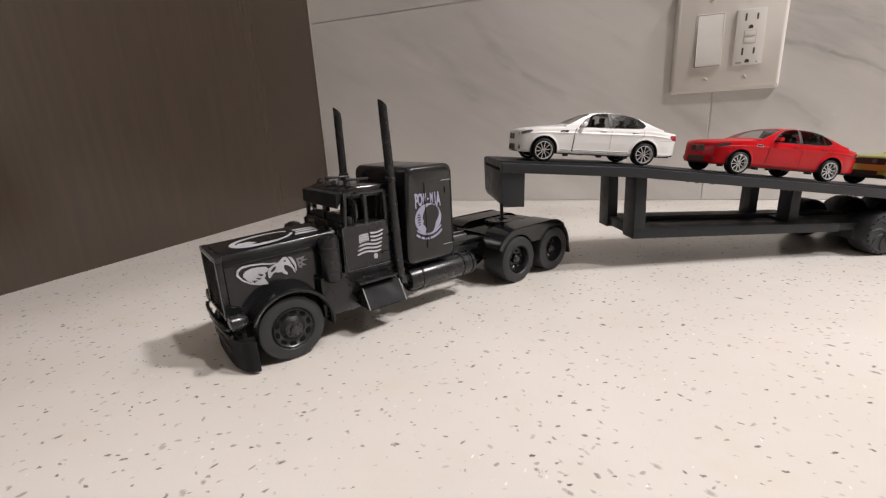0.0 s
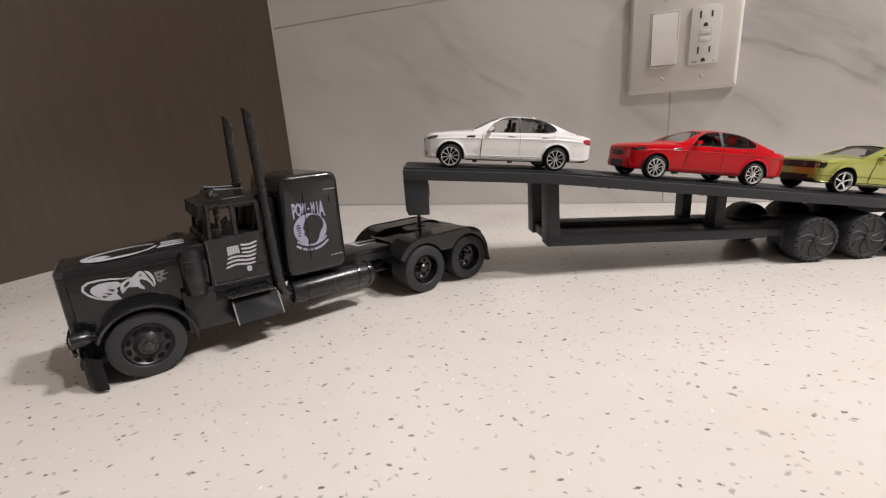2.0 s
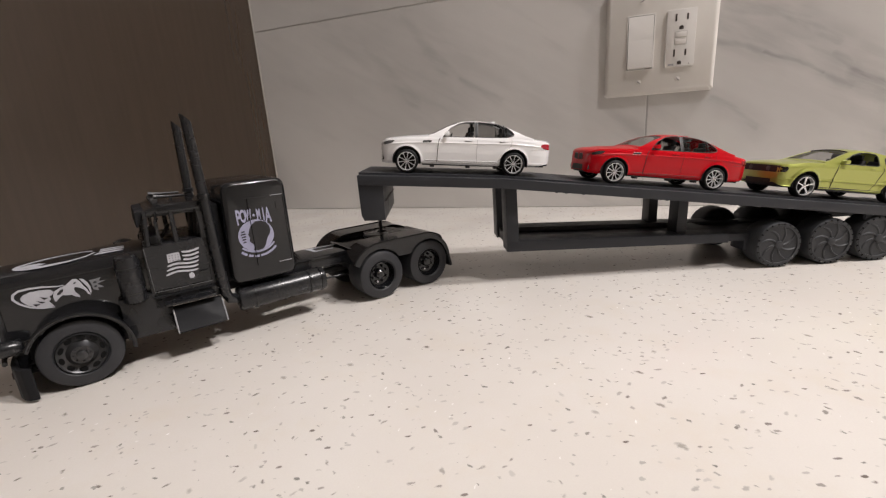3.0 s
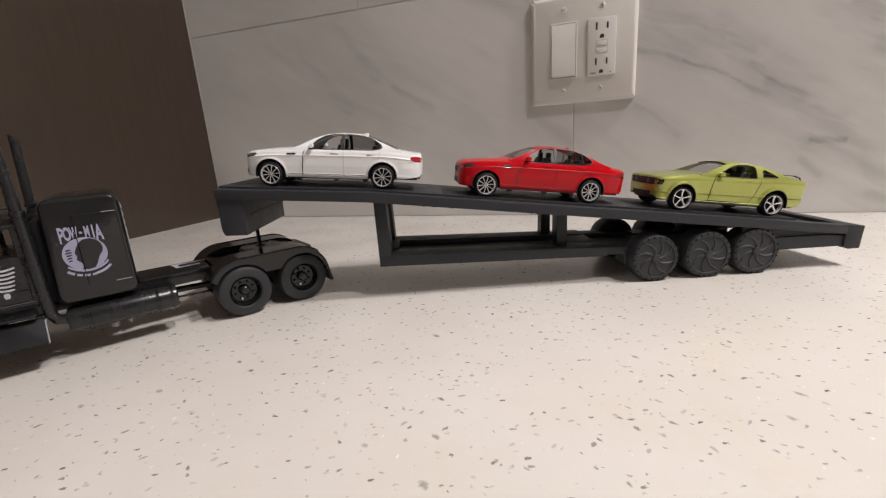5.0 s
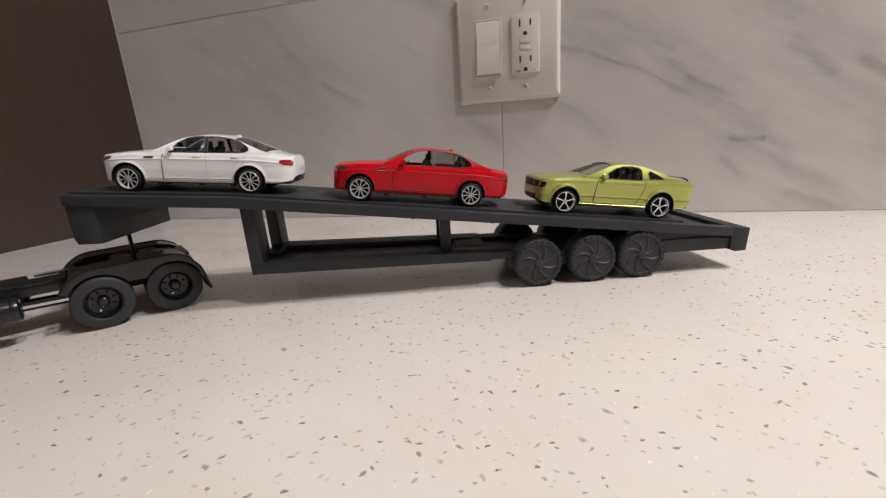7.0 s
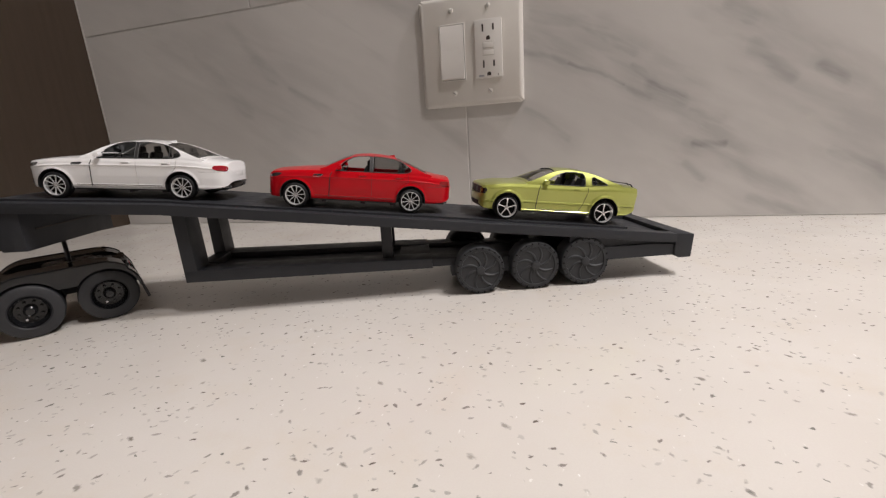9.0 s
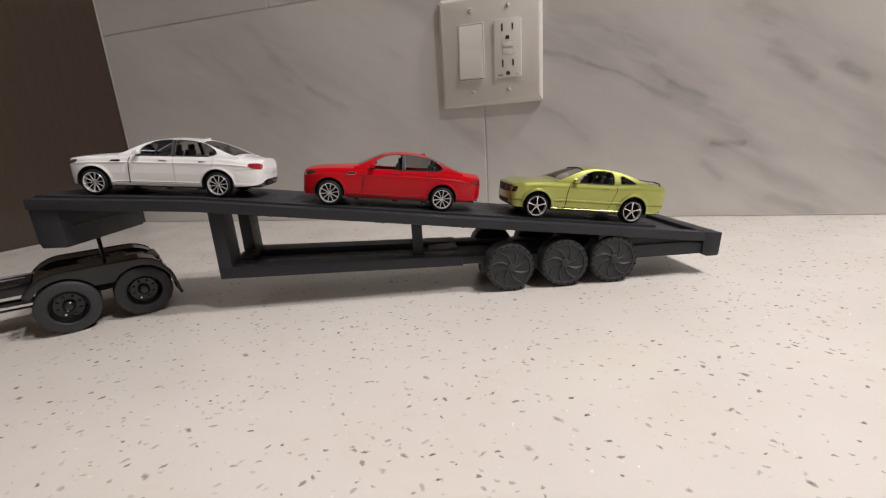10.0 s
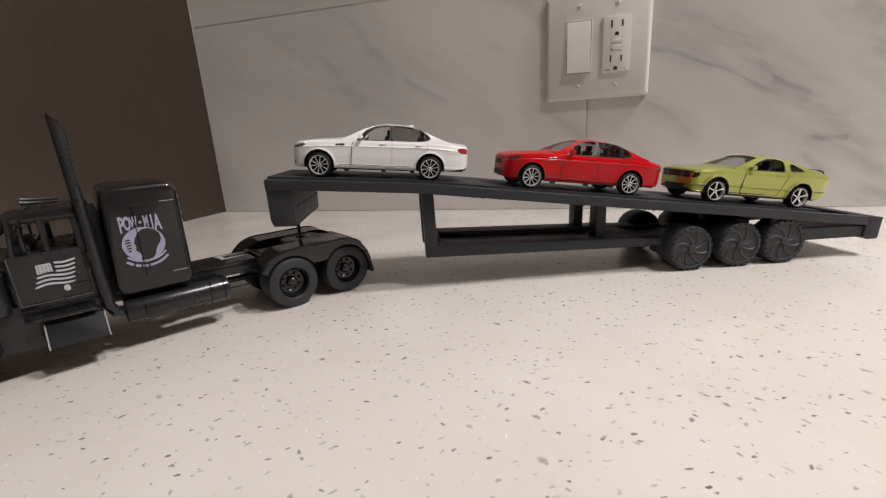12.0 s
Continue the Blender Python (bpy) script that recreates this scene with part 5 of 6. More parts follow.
            for run in runs:
                if len(run) > 2:
                    part("door_seam", tube(run, (4.5 if two_tone is None else 7.5) * s, 5), seam, body, "thin strip coloured like a shaded door gap")
    # wide black strip for the shaded gap along the front edge of each front door
    d = spec["doors"][0]
    edge = [d[0]] + [q for q in d[:0:-1] if q[0] < d[0][0] + 200]
    for sv in (1, -1):
        line = []
        for (x0, z0), (x1, z1) in zip(edge, edge[1:]):
            for k in range(7):
                x, z = x0 + (x1 - x0) * k / 6, z0 + (z1 - z0) * k / 6
                if low(x) + 8 < z < S(x) - 6 and (not line or (x, z) != line[-1]):
                    line.append((x, z))
        part("door_seam", tube([(x * s, sv * (side_y(x, z) + 1.5) * s, z * s) for x, z in line], 10 * s, 6), INTERIOR, body, "black strip coloured like the shaded gap before the front door")
    # wheel wells and floor
    for xa in (0, spec["wb"]):
        for sv in (1, -1):
            lo, hi = sorted((sv * 560 * s, sv * (W(xa) - 12) * s))
            o = [(xa * s + p[0] * s, p[1] * s) for p in arc(0, spec["archz"], spec["arch"] + 4, -15, 195, 20)]
            i = [(xa * s + p[0] * s, p[1] * s) for p in arc(0, spec["archz"], spec["arch"] - 8, -15, 195, 20)]
            part("wheel_well", prism(strip(o, i), lo, hi, 1), INTERIOR, t, "black wheel well")
            half = [(xa * s + p[0] * s, p[1] * s) for p in arc(0, spec["archz"], spec["arch"] + 2, -15, 195, 20)]
            part("inner_wing", prism(half, *sorted((sv * 560 * s, sv * 545 * s)), 1), INTERIOR, t, "black inner wing")
    x0, x1 = spec["width"][0][0], spec["width"][-1][0]
    part("floor_pan", box(((x0 + 130) * s, -600 * s, 175 * s), ((x1 - 160) * s, 600 * s, 330 * s), 10 * s), INTERIOR, t, "black base plate")
    for q in (1, -1):
        part("sill_plate", box((420 * s, min(q * 590, q * 850) * s, 165 * s), ((spec["wb"] - 420) * s, max(q * 590, q * 850) * s, 260 * s), 12 * s), INTERIOR, t, "black sill underside")
    # greenhouse
    zmax = max(p[1] for p in spec["roof"])

    def tumble(x, z):
        base = S(x) - 10
        h = max(0.0, (z - base) / (zmax - 30 - base))
        yb = min(spec["ybelt"], side_y(x, S(x)) - 18)
        return yb - (yb - spec["yroof"]) * h ** 1.25

    gx = np.linspace(a0, a1, 190)
    M, N = 26, 14
    gcols = []
    for x in gx:
        base, zc = S(x) - 12, R(x)
        crown = min(45.0, max(3.0, (zc - base) * 0.30))
        zt = max(base + 2, zc - crown)
        col = [(x, tumble(x, base + (zt - base) * j / M), base + (zt - base) * j / M) for j in range(M + 1)]
        yt = col[-1][1]
        for k in range(1, N + 1):
            y = yt * (1 - k / N)
            col.append((x, y, zt + (zc - zt) * (1 - (y / yt) ** 2)))
        gcols.append(col)
    roof, panes = [], {}
    sx0, sx1 = spec["screen"]
    rx0, rx1 = spec["rear"]
    for p, q in zip(gcols, gcols[1:]):
        for j in range(M + N):
            f = (p[j], q[j], q[j + 1], p[j + 1])
            cx, cy, cz = (sum(c[i] for c in f) / 4 for i in range(3))
            key = None
            if j < M:
                for name, poly, is_open in spec["windows"]:
                    if within((cx, cz), poly):
                        key = (name, is_open)
            else:
                frac = cy / max(1.0, p[M][1])
                if sx0 < cx < sx1 - 60 * frac * frac and frac < 0.93:
                    key = ("windscreen", False)
                if rx0 + 50 * frac * frac < cx < rx1 and frac < 0.90:
                    key = ("back_window", False)
            if key is None and j < M and spec["pillar"][0] < cx < spec["pillar"][1] and cz < spec["pillar"][2]:
                key = ("door_pillar", False)
            if key is None:
                roof.append(f)
            elif not key[1]:
                panes.setdefault(key[0], []).append(f)
    top = part("roof", quads(roof + [flip(f) for f in roof], s), paint, t)
    sol = top.modifiers.new("sheet", "SOLIDIFY")
    sol.thickness, sol.offset = 18 * s, -1
    for name, fs in panes.items():
        inner = [[(c[0], c[1] * 0.988, c[2] - 4) for c in f] for f in fs]
        if name in ("windscreen", "back_window"):
            part(name, quads(inner + [flip(f) for f in inner], s), GLASS, t, "clear tinted pane").visible_shadow = False
        elif name == "door_pillar":
            for sv in (1, -1):
                part(name, quads([f if sv > 0 else flip(f) for f in fs], s), INTERIOR, t, "black pillar between the windows")
        else:
            for sv in (1, -1):
                part(name, quads([f if sv > 0 else flip(f) for f in inner], s), GLASS, t, "clear tinted pane").visible_shadow = False
    for name, poly, is_open in spec["windows"]:
        loop = [tuple(p) for p in rounded(poly, 45, 4)]
        for sv in (1, -1):
            pts = [(x * s, sv * (tumble(x, z) + 2) * s, z * s) for x, z in loop + loop[:1]]
            part("window_frame", tube(pts, 9 * s, 6, cap=False), two_tone or GREYPART, top, "dark window rubber")
    return W, S, side_y, tumble, body


def car_interior(t, s, rows):
    part("dashboard", box((820 * s, -640 * s, 620 * s), (1080 * s, 640 * s, 960 * s), 60 * s), INTERIOR, t)
    part("console", box((900 * s, -120 * s, 320 * s), (2000 * s, 120 * s, 560 * s), 30 * s), INTERIOR, t)
    part("tub", box((800 * s, -690 * s, 325 * s), (2900 * s, 690 * s, 420 * s), 20 * s), INTERIOR, t)
    sw = part("steering_wheel", lathe([(150 * s, -14 * s), (185 * s, 0.0), (150 * s, 14 * s)], (0, 0, 0), 2, 20), INTERIOR, t)
    sw.data.transform(Matrix.Translation((1190 * s, -360 * s, 900 * s)) @ Matrix.Rotation(radians(-62), 4, "Y"))
    for x in rows:
        for y in (-360, 360):
            seat = part("seat", box(((x - 480) * s, (y - 240) * s, 420 * s), (x * s, (y + 240) * s, 600 * s), 60 * s), INTERIOR, t)
            part("backrest", prism([((x - 60) * s, 540 * s), ((x + 90) * s, 540 * s), ((x + 250) * s, 1080 * s), ((x + 130) * s, 1100 * s)], (y - 230) * s, (y + 230) * s, 1, 45 * s, 3), INTERIOR, seat)
            part("headrest", box(((x + 160) * s, (y - 120) * s, 1090 * s), ((x + 250) * s, (y + 120) * s, 1240 * s), 35 * s, 3), INTERIOR, seat)


def car_wheel(t, xa, sv, spec, s, spokes, twin):
    r, rim, y0 = spec["wheel"], spec["rim"], spec["track"]
    y = lambda d: sv * (y0 - d) * s
    c = (xa * s, 0, r * s)
    tyre = [(rim - 6, 20), (rim + 2, 6), (rim + 30, 0), (r - 28, 6), (r - 8, 24), (r, 60), (r, 210), (r - 10, 240), (rim, 250)]
    w = part("wheel", lathe([(a * s, y(b)) for a, b in tyre], c, 1, 40), TYRE, t, "black tyre with bright rim")
    part("rim", lathe([(a * s, y(b)) for a, b in ((rim + 4, 10), (rim - 4, 0), (rim - 14, 4), (rim - 20, 40), (rim - 26, 110), (rim, 110))], c, 1, 40), RIM, w, "bright chrome rim")
    # Blackened backing puts the shade between the spokes into the colour.
    part("backing", lathe([(rim * s, y(100)), (rim * 0.6 * s, y(112)), (0.0001, y(112))], c, 1, 32, closed=False), DARKHOLE, w, "black disc for the shade between the spokes")
    ro = rim - 8
    for k in range(spokes):
        a = 2 * math.pi * (k + 0.25) / spokes
        ca, sa = math.cos(a), math.sin(a)
        wide = ((0.16, 12), (0.5, 10), (0.85, 13), (1.0, 20)) if twin else ((0.12, 30), (0.4, 18), (0.75, 22), (1.0, 40))
        bm = bmesh.new()
        rows = []
        for (f, hw), d in zip(wide, (30, 34, 26, 16)):
            q = []
            for e, deep in ((-hw, d + 26), (-hw * 0.55, d), (hw * 0.55, d), (hw, d + 26)):
                q.append(bm.verts.new(((xa + ro * f * ca - e * sa) * s, y(deep), (r + ro * f * sa + e * ca) * s)))
            rows.append(q)
        for p, q in zip(rows, rows[1:]):
            for i in range(3):
                bm.faces.new((p[i], q[i], q[i + 1], p[i + 1]))
        bm.faces.new([q[0] for q in rows] + [q[3] for q in rows[::-1]])
        part("spoke", bm, RIM if twin else SPOKE, w, "chrome spoke")
    part("hub", lathe([(50 * s, y(60)), (46 * s, y(26)), (30 * s, y(20)), (0.0001, y(18))], c, 1, 16, closed=False), SILVER, w, "hub cap")
    return w


def on_deck(u, v, wb, yaw=0.0):
    z0, z1 = deck_z(u) + 0.0014, deck_z(u + wb) + 0.0014
    if u < 0.096 < u + wb:
        z0, z1 = deck_z(u) + 0.0015, deck_z(u + wb) + 0.0015
    return TRAILER_POSE @ pose(u, v, z0, 0, math.degrees(math.atan2(z0 - z1, wb)), yaw)


def raise_body(t, dz, tall):
    """Lifts and stretches all but wheels and axles."""
    for ob in t.children:
        if ob.name.split(".")[0] not in ("wheel", "axle"):
            for o in (ob, *ob.children_recursive):
                o.data.transform(Matrix.Translation((0, 0, dz)) @ Matrix.Diagonal((1, 1, tall, 1)))


def sedan(m, paint, label, trim):
    s = 0.001 / 37.5
    t = thing("toy_car", m, label, "toy car", "toy cars on the trailer")
    _, _, side_y, tumble, body = car_body(t, SEDAN, paint, s, REDLENS if paint is WHITEPAINT else DARKRED, CLEARLENS if paint is WHITEPAINT else SMOKELENS, WHITESEAM if paint is WHITEPAINT else REDSEAM)
    car_interior(t, s, (1620, 2560))
    for xa in (0, SEDAN["wb"]):
        for sv in (-1, 1):
            car_wheel(t, xa, sv, SEDAN, s, 10, True)
        part("axle", tube([(xa * s, -700 * s, SEDAN["wheel"] * s), (xa * s, 700 * s, SEDAN["wheel"] * s)], 30 * s, 8), DARKMETAL, t)
    # nose: twin grilles, lower intake
    for sv in (-1, 1):
        o = rounded([(sv * 30, 535), (sv * 290, 545), (sv * 270, 705), (sv * 60, 705)], 45, 4)
        g = part("grille", prism([(a * s, b * s) for a, b in o], -736 * s, -700 * s, 0, 6 * s, 1), SLOT, t, "dark grille half with bright rim")
        part("rim", tube([(-736 * s, a * s, b * s) for a, b in o + o[:1]], 9 * s, 6, cap=False), SILVER if paint is WHITEPAINT else GREYPART, g)
        o = rounded([(sv * 430, 255), (sv * 690, 265), (sv * 660, 400), (sv * 470, 410)], 40, 3)
        part("intake", prism([(a * s, b * s) for a, b in o], -676 * s, -600 * s, 0), SLOT, t, "dark side intake")
        y = side_y(520, 790)
        part("side_vent", prism([(a * s, b * s) for a, b in rounded([(430, 770), (610, 768), (690, 826), (655, 838), (450, 826)], 18, 3)], sv * (y - 24) * s, sv * (y + 3) * s, 1), INTERIOR, t, "dark fender vent")
        o = rounded([(430, 770), (610, 768), (690, 826), (655, 838), (450, 826)], 18, 3)
        part("vent_rim", tube([(a * s, sv * (side_y(a, b) + 1) * s, b * s) for a, b in o + o[:1]], 4 * s, 6, cap=False), trim, t)
        for x in (1690, 2640):
            yy = side_y(x, 860)
            part("door_handle", box(((x - 100) * s, min(sv * (yy - 5), sv * (yy + 24)) * s, 846 * s), ((x + 100) * s, max(sv * (yy - 5), sv * (yy + 24)) * s, 880 * s), 8 * s), paint, t)
            # Dark strip on the door skin paints the shade below the handle.
            part("handle_cup", box(((x - 95) * s, min(sv * (yy - 3), sv * (yy + 4)) * s, 826 * s), ((x + 95) * s, max(sv * (yy - 3), sv * (yy + 4)) * s, 846 * s)), SLOT, t, "dark strip for the shade under the handle")
        yy = tumble(1080, 1010)
        mi = part("mirror", prism([(a * s, b * s) for a, b in rounded([(1010, 985), (1120, 978), (1160, 1000), (1150, 1092), (1060, 1085)], 25, 3)], *sorted((sv * (yy + 50) * s, sv * (yy + 205) * s)), 1, 16 * s, 2), paint, t)
        part("stalk", box((1050 * s, min(sv * (yy - 30), sv * (yy + 60)) * s, 985 * s), (1120 * s, max(sv * (yy - 30), sv * (yy + 60)) * s, 1015 * s), 6 * s), GREYPART, mi)
        for d in (560, 690):
            part("exhaust_tip", lathe([(48 * s, 3850 * s), (50 * s, 3990 * s), (42 * s, 3990 * s), (38 * s, 3900 * s)], (0, sv * (d - 120) * s, 265 * s), 0, 16), SILVER, t, "silver exhaust tip")
        part("sill_line", tube([(x * s, sv * (side_y(x, 292) + 1) * s, 292 * s) for x in range(480, 2500, 200)], 6 * s, 5), SLOT, body, "dark line over the sill")
    for sv in (-1, 1):
        part("window_bar", tube([(2700 * s, sv * (tumble(2700, 985) + 1) * s, 985 * s), (2660 * s, sv * (tumble(2660, 1290) + 1) * s, 1290 * s)], 11 * s, 6), INTERIOR, t, "thin black bar in the rear window")
    for sv in (-1, 1):
        line = [(x, 655 + (x - 3400) * 0.03) for x in range(3400, 4021, 62)]
        part("bumper_seam", tube([(x * s, sv * (side_y(x, z) + 1) * s, z * s) for x, z in line], 4 * s, 5), WHITESEAM if paint is WHITEPAINT else REDSEAM, body, "thin strip coloured like a shaded bumper gap")
    for sv in (-1, 1):
        for x in (640, 1640, 2420):
            part("base_clip", box((x * s, min(sv * 640, sv * 800) * s, 110 * s), ((x + 120) * s, max(sv * 640, sv * 800) * s, 180 * s), 12 * s), INTERIOR, t, "small black clip under the sill")
    part("intake", prism([(a * s, b * s) for a, b in rounded([(-395, 250), (395, 250), (350, 400), (-350, 400)], 40, 3)], -731 * s, -657 * s, 0), SLOT, t, "dark lower intake")
    part("plate_recess", box((4040 * s, -280 * s, 520 * s), (4065 * s, 280 * s, 620 * s), 6 * s), paint, t, "blank number plate panel")
    part("diffuser", box((3850 * s, -300 * s, 262 * s), (4024 * s, 300 * s, 352 * s), 12 * s), SLOT, t, "dark rear diffuser")
    part("antenna", prism([(2330 * s, 1388 * s), (2520 * s, 1350 * s), (2515 * s, 1420 * s), (2460 * s, 1417 * s)], -26 * s, 26 * s, 1, 8 * s, 1), paint, t, "shark fin antenna")
    raise_body(t, 65 * s, 0.995)
    return t


def coupe(m, paint, label):
    s = 0.001 / 37.0
    t = thing("toy_car", m, label, "toy car", "toy cars on the trailer")
    _, _, side_y, tumble, body = car_body(t, COUPE, paint, s, REDLENS, DARKLENS, SLOT, GREYPART)
    car_interior(t, s, (1720, 2350))
    for xa in (0, COUPE["wb"]):
        for sv in (-1, 1):
            car_wheel(t, xa, sv, COUPE, s, 5, False)
        part("axle", tube([(xa * s, -700 * s, COUPE["wheel"] * s), (xa * s, 700 * s, COUPE["wheel"] * s)], 30 * s, 8), DARKMETAL, t)
    R = smooth(COUPE["roof"])
    rim = []
    for k in range(19):
        f = (k / 9 - 1) * 0.93
        x = 1335 - 60 * f * f
        rim.append((x * s, f * tumble(x, R(x) - 45) * s, (R(x) - 45 * f * f + 3) * s))
    part("windscreen_frame", tube(rim, 14 * s, 6), INTERIOR, t, "black rubber over the windscreen")
    # upright nose: wide dark grille, lamps at its ends, bumper bowed forward below
    bow = lambda w, x0, dx: [((x0 - dx * (1 - (2 * k / 12 - 1) ** 2)) * s, w * (2 * k / 12 - 1) * s) for k in range(13)]
    g = part("grille", prism(bow(690, -696, 48) + [(-600 * s, 765 * s), (-600 * s, -765 * s)], 590 * s, 775 * s, 2, 10 * s, 1), SLOT, t, "wide dark grille")
    for y in (-330, 330):
        part("fog_lamp", lathe([(66 * s, -725 * s), (68 * s, -742 * s), (46 * s, -746 * s), (0.0001, -746 * s)], (0, y * s, 685 * s), 0, 16, closed=False), GREYPART, g, "round grille lamp")
    part("bumper", prism(bow(690, -700, 80) + [(-590 * s, 800 * s), (-590 * s, -800 * s)], 395 * s, 575 * s, 2, 30 * s, 3), paint, t, "green front bumper bowed forward")
    # The chin's dark colour stands for shade below the bumper.
    part("chin", prism(bow(620, -680, 60) + [(-560 * s, 720 * s), (-560 * s, -720 * s)], 250 * s, 400 * s, 2, 16 * s, 2), SLOT, t, "chin panel coloured dark for the shade under the bumper")
    part("intake", prism(bow(420, -735, 14) + [(-600 * s, 420 * s), (-600 * s, -420 * s)], 300 * s, 372 * s, 2), SLOT, t, "dark lower intake")
    for sv in (-1, 1):
        yy = side_y(1900, 860)
        part("door_handle", box((1800 * s, min(sv * (yy - 5), sv * (yy + 24)) * s, 835 * s), (1960 * s, max(sv * (yy - 5), sv * (yy + 24)) * s, 880 * s), 14 * s), paint, t)
        yy = tumble(1000, 1000)
        mi = part("mirror", prism([(a * s, b * s) for a, b in rounded([(930, 950), (1080, 950), (1090, 1040), (1040, 1062), (960, 1040)], 26, 3)], *sorted((sv * (yy + 30) * s, sv * (yy + 190) * s)), 1, 14 * s, 2), paint, t)
        part("stalk", box((980 * s, min(sv * (yy - 30), sv * (yy + 60)) * s, 962 * s), (1050 * s, max(sv * (yy - 30), sv * (yy + 60)) * s, 992 * s), 6 * s), GREYPART, mi)
        part("sill_line", tube([(x * s, sv * (side_y(x, 262) - 1) * s, 262 * s) for x in range(480, 2300, 200)], 6 * s, 5), SLOT, body, "dark line over the sill")
        part("spoiler_leg", tube([(3540 * s, sv * 700 * s, 990 * s), (3500 * s, sv * 700 * s, 1055 * s), (3360 * s, sv * 650 * s, 1096 * s)], 20 * s, 8), BLACK, t, "black spoiler loop end")
        part("exhaust_tip", lathe([(50 * s, 3600 * s), (54 * s, 3720 * s), (42 * s, 3720 * s), (40 * s, 3620 * s)], (0, sv * 560 * s, 285 * s), 0, 16), CHROME, t, "chrome exhaust tip")
    part("spoiler", prism([(a * s, b * s) for a, b in rounded([(3150, 1092), (3240, 1112), (3400, 1104), (3390, 1082), (3240, 1090)], 12, 2)], -690 * s, 690 * s, 1, 8 * s, 2), BLACK, t, "black rear spoiler loop")
    raise_body(t, 55 * s, 1.0)
    return t


sedan(on_deck(0.0266, -0.0045, 0.0790, 0.3), WHITEPAINT, "white toy sports saloon with chrome wheels on the trailer deck", GREYPART)
sedan(on_deck(0.1788, -0.0080, 0.0790, 2.3), REDPAINT, "red toy sports saloon with chrome wheels on the trailer deck", SILVER)
coupe(on_deck(0.3262, -0.0085, 0.0735, 1.0), GREENPAINT, "lime green toy muscle coupe with five-spoke wheels on the trailer")


# ---- tiles ----
def tiles():
    gap, row = 0.0013, 0.3068
    base = {}
    for r in range(4):
        z0 = 0.0006 + r * row
        z1 = (r + 1) * row - gap
        x = 0.1815 - 0.6096 * (2 if r % 2 == 0 else 1.5)
        while x < 2.5:
            a, b = max(x + gap / 2, PANEL_X + 0.0056), min(x + 0.6096 - gap / 2, 2.55)
            x += 0.6096
            if b - a < 0.05:
                continue
            if a < PANEL_X + 0.05:
                a = PANEL_X + 0.0056
            key = (round(b - a, 4), round(z1 - z0, 4))
            me = base.get(key)
            if me is None:
                bm = box((0, -0.006, 0), (b - a, 0.0, z1 - z0), 0.0007, 1)
                me = bpy.data.meshes.new("tile")
                bm.to_mesh(me)
                bm.free()
                me.materials.append(MARBLE)
                base[key] = me
            ob = new("tile", me)
            ob.parent = WALL
            ob.location = (a, WALL_Y + 0.006, z0)


tiles()


# ---- decals on the truck ----
def flat(outline, place, depth=0.00008):
    """A thin raised print: outline in the surface's own two axes; place maps (a, b, lift) to the truck."""
    bm = bmesh.new()
    low = [bm.verts.new(place(a, b, 0.0)) for a, b in outline]
    top = [bm.verts.new(place(a, b, depth)) for a, b in outline]
    n = len(outline)
    bm.faces.new(top)
    for k in range(n):
        bm.faces.new((low[k], low[(k + 1) % n], top[(k + 1) % n], top[k]))
    return bm


def ellipse(cx, cy, rx, ry, turn=0.0, a0=0, a1=360, n=36):
    c, s = math.cos(radians(turn)), math.sin(radians(turn))
    out = []
    for k in range(n + (a1 - a0 < 360)):
        a = radians(a0 + (a1 - a0) * k / n)
        x, y = rx * math.cos(a), ry * math.sin(a)
        out.append((cx + c * x - s * y, cy + s * x + c * y))
    return out


def ribbon(points, width):
    """An outline along a centre line, with a width at each point."""
    up, down = [], []
    for k, (x, y) in enumerate(points):
        (x0, y0), (x1, y1) = points[max(k - 1, 0)], points[min(k + 1, len(points) - 1)]
        d = math.hypot(x1 - x0, y1 - y0)
        nx, ny = -(y1 - y0) / d, (x1 - x0) / d
        w = (width[k] if isinstance(width, (list, tuple)) else width) / 2
        up.append((x + nx * w, y + ny * w))
        down.append((x - nx * w, y - ny * w))
    return up + down[::-1]


def hood_side(sv):
    def place(u, z, lift):
        hw = hood_at(u, 1) + 0.00012
        return (u, VC + sv * (hw + lift), z)
    return place


